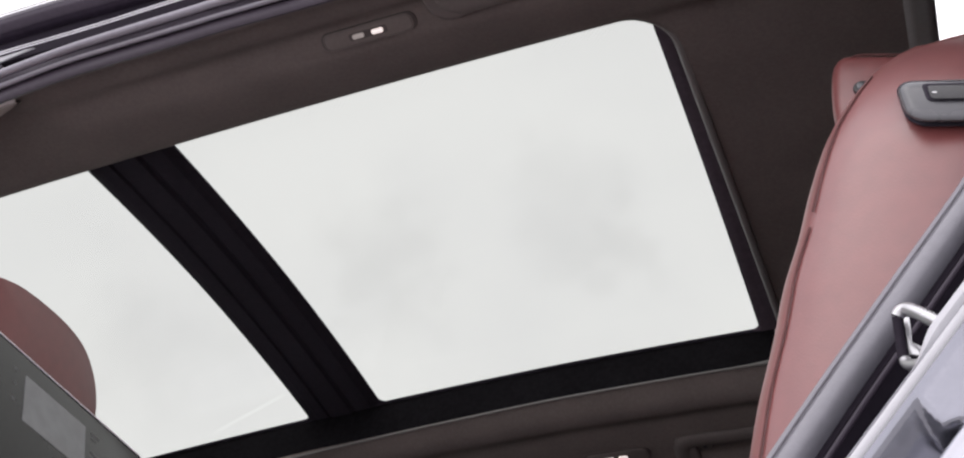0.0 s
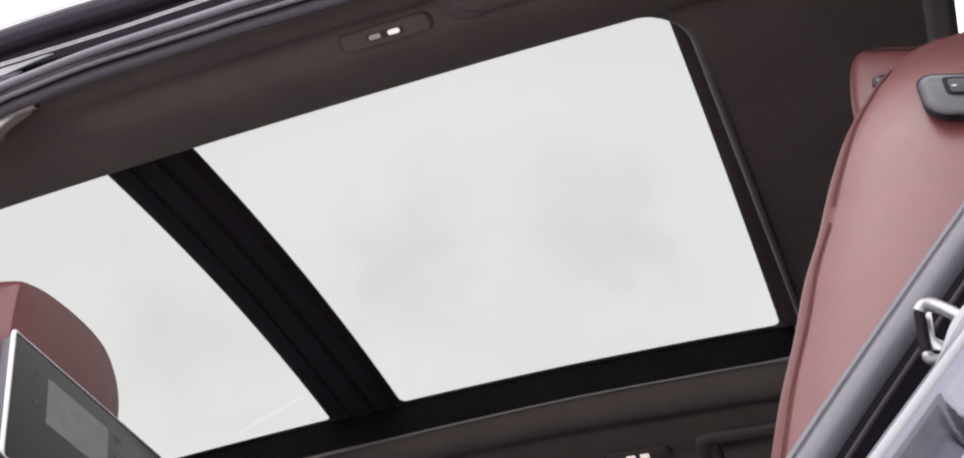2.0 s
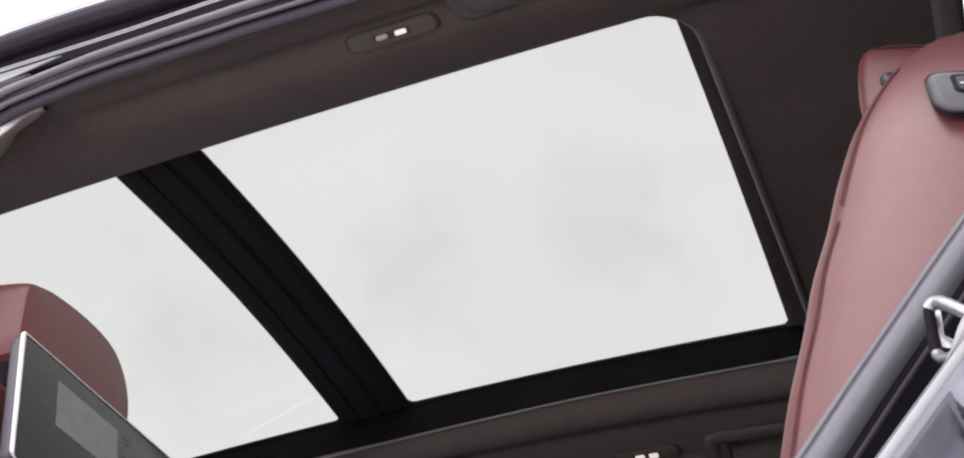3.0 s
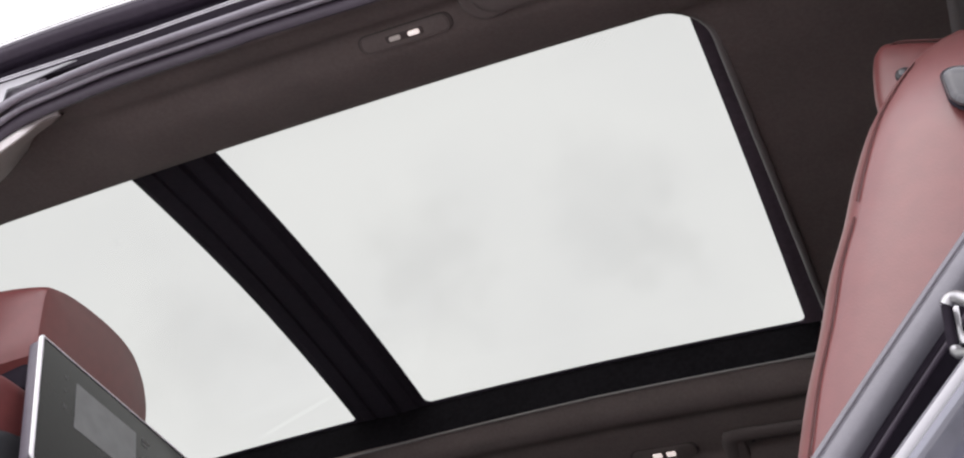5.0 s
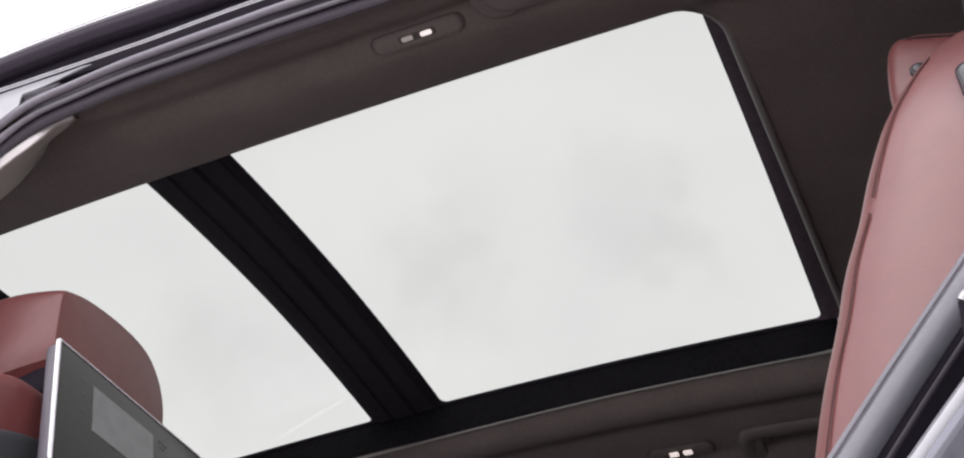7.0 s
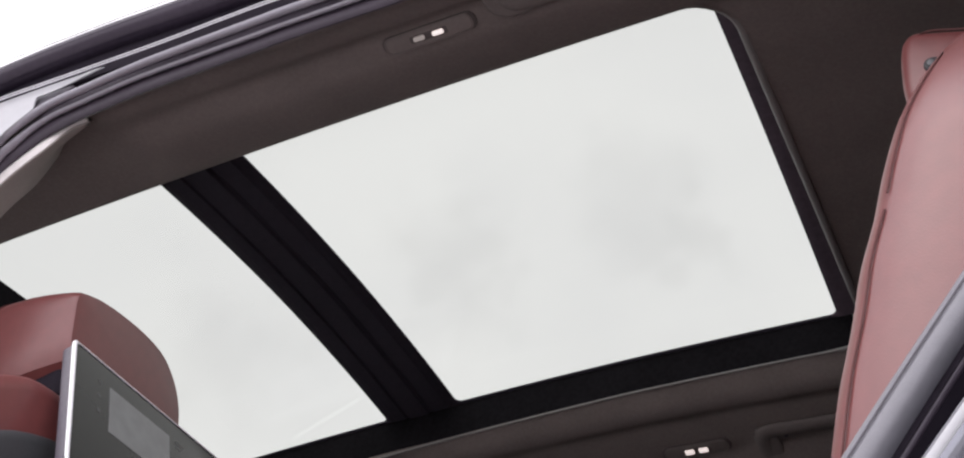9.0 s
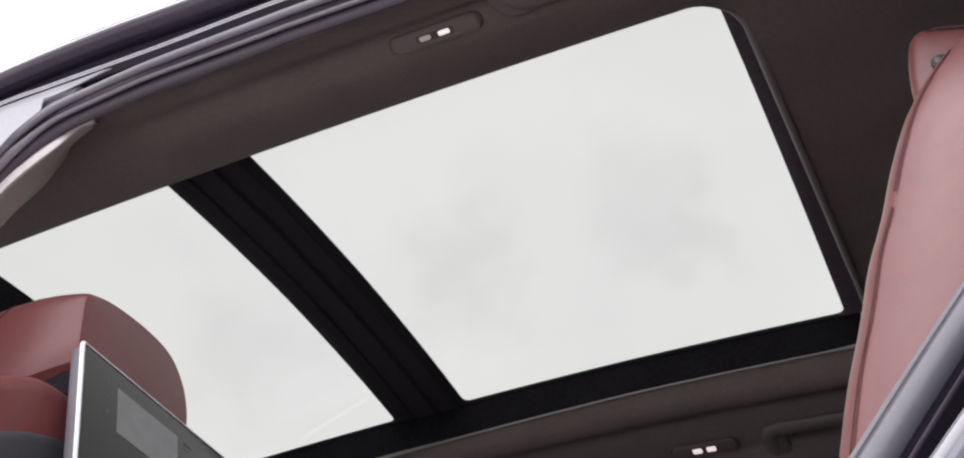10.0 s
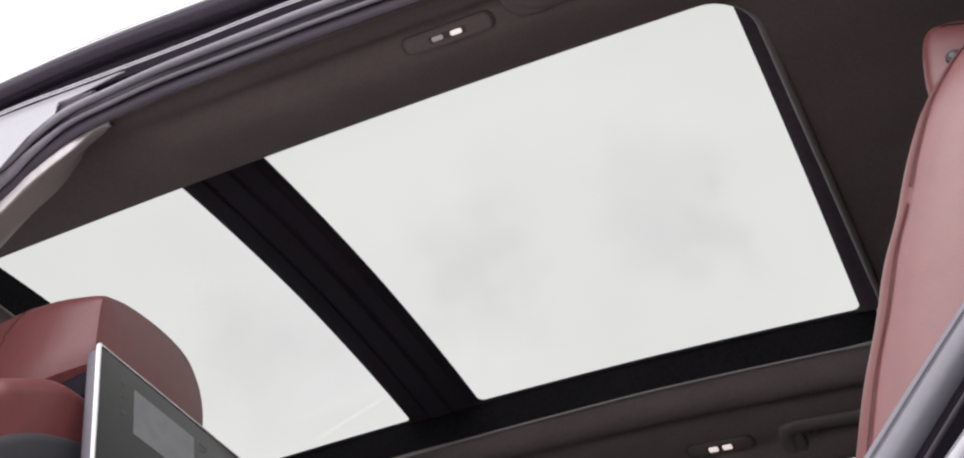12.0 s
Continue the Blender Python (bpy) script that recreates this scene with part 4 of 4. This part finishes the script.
def padded_back(leading, trailing, y0, y1, *shape, lean=False):
    """A backrest between two outlines whose sides swell outwards like a cushion and, with lean, whose shoulder draws back."""
    low = Vector((0, 0, 0.456))
    bm = bmesh.new()
    lead, trail = edge_points(leading), edge_points(trailing)
    outline = lead + trail[::-1]
    half = [0.5 * (1 - math.cos(math.pi * j / 52)) ** 1.5 for j in range(27)]
    across = half + [1 - u for u in half[-2::-1]]
    sides = []
    for way in (1, -1):
        grid = []
        for p, q in zip(lead, trail):
            row = []
            for u in across:
                c = p.lerp(q, u)
                d = min((c - o).length for o in outline) if 0 < u < 1 else 0.0
                y = y0 + cushion_depth(d, *shape) if way > 0 else y1 - cushion_depth(d, *shape)
                draw = shoulder(c.x, c.z) if lean else 1.0
                row.append(bm.verts.new(low + (Vector((c.x, y, c.z)) - low) * draw))
            grid.append(row)
        for a, b in zip(grid, grid[1:]):
            for j in range(len(across) - 1):
                bm.faces.new((a[j], a[j + 1], b[j + 1], b[j]))
        sides.append(grid)
    near, far = sides
    for k in (0, -1):
        for (a, b), (c, d) in zip(zip(near, near[1:]), zip(far, far[1:])):
            bm.faces.new((a[k], b[k], d[k], c[k]))
    for j in range(len(across) - 1):
        bm.faces.new((near[0][j], near[0][j + 1], far[0][j + 1], far[0][j]))
    return bm


part("backrest", padded_back(front + [APEX], [*back[::-1], APEX], S0, S1, lean=True), LEATHER, rear_seat, "red-brown leather backrest").data.set_sharp_from_angle(angle=3.14)
part("cushion", prism(rounded_rect(-0.62, 0.44, -0.12, 0.60, 0.05), lambda a, b, s: (a, S0 + (S1 - S0) * s, b), 0.03, 4), LEATHER, rear_seat)
part("seat_base", box(-0.55, 0.72, 0.33, 0.02, 1.18, 0.45, 0.02), DARK_PLASTIC, rear_seat)


def inset(pts, d):
    """The points moved d to the right of their way."""
    out = []
    for i, (x, z) in enumerate(pts):
        (ax, az), (bx, bz) = pts[max(i - 1, 0)], pts[min(i + 1, len(pts) - 1)]
        n = math.hypot(bx - ax, bz - az)
        out.append((x + d * (bz - az) / n, z - d * (bx - ax) / n))
    return out


def seat_seam(points, d):
    """A stitched seam d inside the backrest's leading edge."""
    low = Vector((0, 0, 0.456))
    return [low + Vector((x, S0 + cushion_depth(d) - 0.0020, z - 0.456)) * shoulder(x, z) for x, z in inset(points, d)]


part("piping", tube(seat_seam([(p.x, p.z) for p in edge_points(front[1:9], 30)], 0.0125), 0.0008, 6, 0.006), THREAD, rear_seat, "dark red seam")
part("piping", tube(seat_seam([(p.x, p.z) for p in edge_points(front[8:13], 30)][3:], 0.0120), 0.0008, 6, 0.006), THREAD, rear_seat, "dark red seam")
hm = lambda a, b, s: (a - 0.003, 0.83 + 0.27 * s, b - 0.003)
head_prof = [(p.x, p.z) for p in spline([(0.055, 0, 1.20), (0.031, 0, 1.25), (0.0275, 0, 1.284), (0.031, 0, 1.32), (0.0365, 0, 1.347), (0.043, 0, 1.360), (0.053, 0, 1.3645), (0.068, 0, 1.359), (0.10, 0, 1.346), (0.135, 0, 1.328), (0.145, 0, 1.30), (0.135, 0, 1.22), (0.125, 0, 1.20)], 0.008)]
rear_head = part("headrest", prism(head_prof, hm, 0.012, 4), LEATHER, rear_seat, "red-brown leather headrest")
part("button", prism(oval(0.0085, 0.0085, 24), lambda a, b, s: (0.0565 + a, 0.826 + 0.012 * s, 1.305 + b), 0.002), DARK_PLASTIC, rear_head, "black fold button")
part("button_cap", prism(oval(0.0040, 0.0055, 20), lambda a, b, s: (0.0555 + a, 0.8255 - 0.0015 * s, 1.305 + b), 0.0008), GREY_PLASTIC, rear_head, "grey cap of the fold button")
part("piping", tube([(x + 0.008, 0.8315, z - 0.003) for x, z in ((0.031, 1.25), (0.0275, 1.284), (0.031, 1.32), (0.0365, 1.345), (0.044, 1.354), (0.054, 1.357), (0.068, 1.352), (0.10, 1.339))], 0.0011, 6), THREAD, rear_head)
for py in (0.91, 1.02):
    part("post", tube([(0.085, py, 1.12), (0.085, py, 1.24)], 0.006), STEEL, rear_seat)


def on_flank(y):
    """Places (a, b) of the backrest's side, at the depth y, slanting down to the rear."""
    k = y / 0.62
    return lambda a, b: (a * k, y, 0.456 + (b - 0.36 * (a - 0.062) - 0.456) * k)


def flank_block(x0, z0, x1, z1, r, y0, y1, bevel, segments=4):
    return prism(rounded_rect(x0, z0, x1, z1, r), lambda a, b, s: on_flank(y0 + (y1 - y0) * s)(a, b), bevel, segments)


rel = part("release_housing", flank_block(0.0645, 1.0480, 0.20, 1.0905, 0.013, 0.650, 0.606, 0.0065, 4), GREY_PLASTIC, rear_seat, "grey plastic release housing")
# shadow round and under the housing, painted as a black ring
part("housing_shadow", flank_block(0.0636, 1.0435, 0.21, 1.0905, 0.013, 0.650, 0.614, 0.003), BLACK, rel, "black ring for the shadow round the housing")
part("release_button", flank_block(0.0806, 1.0692, 0.19, 1.0872, 0.0035, 0.620, 0.6050, 0.001, 2), BLACK, rel, "black release button frame")
part("release_key", flank_block(0.0836, 1.0712, 0.18, 1.0852, 0.003, 0.620, 0.6034, 0.001, 2), DARK_PLASTIC, rel, "dark grey release key")
part("key_mark", flank_block(0.0855, 1.0776, 0.0886, 1.0788, 0.0005, 0.6036, 0.6030, 0.0002, 1), SATIN, rel, "white printed mark", smooth=False)

# ---- front seat ----
front_seat = thing("front_seat", (-1.15, 0.93, 0.33), "red-brown leather front seat with a black back shell", "seat")
HEAD_MID = Vector((-1.0, 0.945, 1.318))
head_ring = [(p.y, p.z) for p in spline([(0, y, z) for y, z in ((0.848, 1.276), (0.842, 1.288), (0.837, 1.305), (0.832, 1.335), (0.829, 1.358), (0.833, 1.371), (0.848, 1.378), (0.872, 1.3845), (0.910, 1.389), (0.949, 1.390), (0.982, 1.387), (1.008, 1.379), (1.030, 1.363), (1.047, 1.343), (1.060, 1.315), (1.064, 1.285), (1.055, 1.266), (1.030, 1.260), (0.95, 1.262), (0.875, 1.266), (0.848, 1.276))], 0.006)][:-1]
# x, width, height and drop of each slice from the front to the back
HEAD_SLICES = [(-1.222, 0.30, 0.30, -0.012), (-1.218, 0.52, 0.50, -0.010), (-1.209, 0.72, 0.68, -0.007), (-1.194, 0.99, 0.83, -0.003), (-1.174, 1.062, 0.93, 0.001), (-1.150, 1.084, 0.985, 0.004), (-1.120, 1.088, 1.01, 0.006), (-1.088, 1.085, 1.025, 0.0065), (-1.060, 1.083, 1.025, 0.006), (-1.035, 1.07, 1.02, 0.004), (-1.012, 1.045, 1.012, 0.002), (-0.996, 1.016, 1.004, 0.001), (-0.989, 1.0, 1.0, 0.0), (-0.985, 0.975, 0.972, 0.0), (-0.983, 0.90, 0.89, 0.0), (-0.981, 0.60, 0.60, 0.0), (-0.980, 0.25, 0.25, 0.0)]


def head_place(y, z, x):
    """A point of the ring carried to the slice at x, between the listed slices."""
    for (a, w0, h0, d0), (b, w1, h1, d1) in zip(HEAD_SLICES, HEAD_SLICES[1:]):
        if x <= b:
            s = max((x - a) / (b - a), 0)
            w, h, d = w0 + (w1 - w0) * s, h0 + (h1 - h0) * s, d0 + (d1 - d0) * s
            low = 0.020 * min(max((-0.99 - x) / 0.08, 0), 1) * min(max((HEAD_MID.z - z) / 0.05, 0), 1)
            return Vector((x, HEAD_MID.y + (y - HEAD_MID.y) * w, HEAD_MID.z + (z - HEAD_MID.z) * h + d - low))
    return Vector((x, y, z))


hb = bmesh.new()
slices = [[hb.verts.new(head_place(y, z, x)) for y, z in head_ring] for x, _, _, _ in HEAD_SLICES]
for q, r in zip(slices, slices[1:]):
    for j in range(len(q)):
        hb.faces.new((q[j], q[(j + 1) % len(q)], r[(j + 1) % len(q)], r[j]))
hb.faces.new(slices[0])
hb.faces.new(slices[-1][::-1])
fh = part("headrest", hb, LEATHER, front_seat, "red-brown leather headrest")


def seam_ring(where, out=1.0):
    return [head_place(HEAD_MID.y + (y - HEAD_MID.y) * out, HEAD_MID.z + (z - HEAD_MID.z) * out, where(z)) for y, z in head_ring]


part("piping", loop_tube(seam_ring(lambda z: -1.095 - 1.05 * max(1.378 - z, 0) * (1 if z > 1.335 else 0.85)), 0.0018), THREAD, fh, "dark red seam")
# added dark block in place of the shade between headrest and backrest
part("headrest_shade", prism(rounded_rect(-1.14, 0.852, -0.992, 1.040, 0.018), lambda a, b, s: (a, b, 1.272 - 0.038 * s), 0.004), CHANNEL, fh, "dark block for the shade under the headrest")
for py in (0.88, 0.985):
    part("post", tube([(-1.07, py, 1.10), (-1.07, py, 1.26)], 0.006), STEEL, front_seat)
B0, B1 = 0.690, 1.200


def back_ring(half):
    """A closed outline (y, z) from its near half, mirrored about the seat's middle."""
    near = [(p.y, p.z) for p in spline([(0, y, z) for y, z in half], 0.006)]
    return near + [(2 * HEAD_MID.y - y, z) for y, z in near[-2::-1]]


def back_block(half, slices):
    """The outline carried rearwards in slices (x, inset), leaning with the seat."""
    ring = back_ring(half)
    bm = bmesh.new()
    rows = [[bm.verts.new((x + 0.22 * (z - 1.17), y, z)) for y, z in inset(ring, d)] for x, d in slices]
    for q, r in zip(rows, rows[1:]):
        for j in range(len(q)):
            bm.faces.new((q[j], q[(j + 1) % len(q)], r[(j + 1) % len(q)], r[j]))
    bm.faces.new(rows[0])
    bm.faces.new(rows[-1][::-1])
    return bm


part("backrest", back_block([(0.705, 0.46), (0.686, 0.80), (0.680, 1.0), (0.686, 1.112), (0.705, 1.160), (0.742, 1.186), (0.774, 1.2025), (0.80, 1.208), (0.86, 1.2095), (0.945, 1.2095)], [(-1.150, 0.040), (-1.142, 0.018), (-1.128, 0.006), (-1.105, 0.0), (-0.985, 0.0), (-0.975, 0.002), (-0.967, 0.006), (-0.961, 0.012), (-0.957, 0.022)]), LEATHER, front_seat, "red-brown leather backrest").data.set_sharp_from_angle(angle=3.14)
part("back_shell", back_block([(0.725, 0.46), (0.708, 0.80), (0.704, 0.98), (0.712, 1.065), (0.731, 1.099), (0.768, 1.126), (0.81, 1.143), (0.86, 1.152), (0.945, 1.154)], [(-0.975, 0.0), (-0.957, 0.0), (-0.953, 0.0015), (-0.950, 0.005), (-0.949, 0.012)]), SHELL, front_seat, "dark grey plastic back shell")
part("cushion", prism(rounded_rect(-1.66, 0.44, -1.16, 0.58, 0.05), lambda a, b, s: (a, B0 + (B1 - B0) * s, b), 0.03, 4), LEATHER, front_seat)
part("seat_base", box(-1.60, 0.76, 0.33, -1.12, 1.10, 0.46, 0.02), DARK_PLASTIC, front_seat)

# ---- display on the back of the front seat ----
display = thing("seat_display", (-0.93, 0.934, 1.25), "dark tablet display with a silver rim on the seat back", "display")
TILT = radians(14)
O = Vector((-0.930, 0.797, 1.258))
RIGHT, DOWN = Vector((0, 1, -0.018)).normalized(), Vector((math.sin(TILT), 0, -math.cos(TILT)))
OUT = RIGHT.cross(DOWN) * -1
if OUT.x < 0:
    OUT = -OUT
SW, SH = 0.312, 0.182


def on_screen(a, b, d):
    return O + RIGHT * a + DOWN * b + OUT * d


part("housing", prism(rounded_rect(0.002, 0.002, SW - 0.002, SH - 0.002, 0.009), lambda a, b, s: on_screen(a, b, -0.019 + 0.015 * s), 0.004), DARK_SEAL, display, "grey plastic back")
part("rim", loop_tube([on_screen(a, b, -0.0006) for a, b in rounded_rect(0.0022, 0.0006, SW - 0.0022, SH - 0.0022, 0.008)], lambda p: 0.0012 + 0.0020 * step_between((p - O).dot(RIGHT), 0.010, 0.003), 12), SATIN, display, "bright satin rim")
face = part("screen", prism(rounded_rect(0.0030, 0.0022, SW - 0.0022, SH - 0.0022, 0.008), lambda a, b, s: on_screen(a, b, -0.004 + 0.0038 * s), 0.0003), SCREEN, display, "dark glass screen")
part("rim_gap", loop_tube([on_screen(a, b, -0.0004) for a, b in rounded_rect(0.0058, 0.0030, SW - 0.0046, SH - 0.0046, 0.006)], 0.0009, 8), BLACK, face, "black gap inside the rim")
part("map_area", prism(rounded_rect(0.067, 0.030, 0.184, 0.097, 0.001, 2), lambda a, b, s: on_screen(a, b, -0.0004 + 0.0008 * s)), MAP, face, "pale grey map picture", smooth=False)
for n, (a, b, w, h) in enumerate(((0.046, 0.030, 0.006, 0.006), (0.046, 0.052, 0.006, 0.004), (0.046, 0.074, 0.006, 0.006), (0.196, 0.030, 0.018, 0.004), (0.196, 0.038, 0.012, 0.003), (0.196, 0.060, 0.022, 0.003))):
    part("screen_mark", prism(rounded_rect(a, b, a + w, b + h, 0.001, 2), lambda p, q, s: on_screen(p, q, -0.0004 + 0.0005 * s)), INK, face, smooth=False)
part("bracket", tube([on_screen(SW / 2, 0.09, -0.010), on_screen(SW / 2, 0.09, -0.05)], 0.02, 14), DARK_PLASTIC, display)
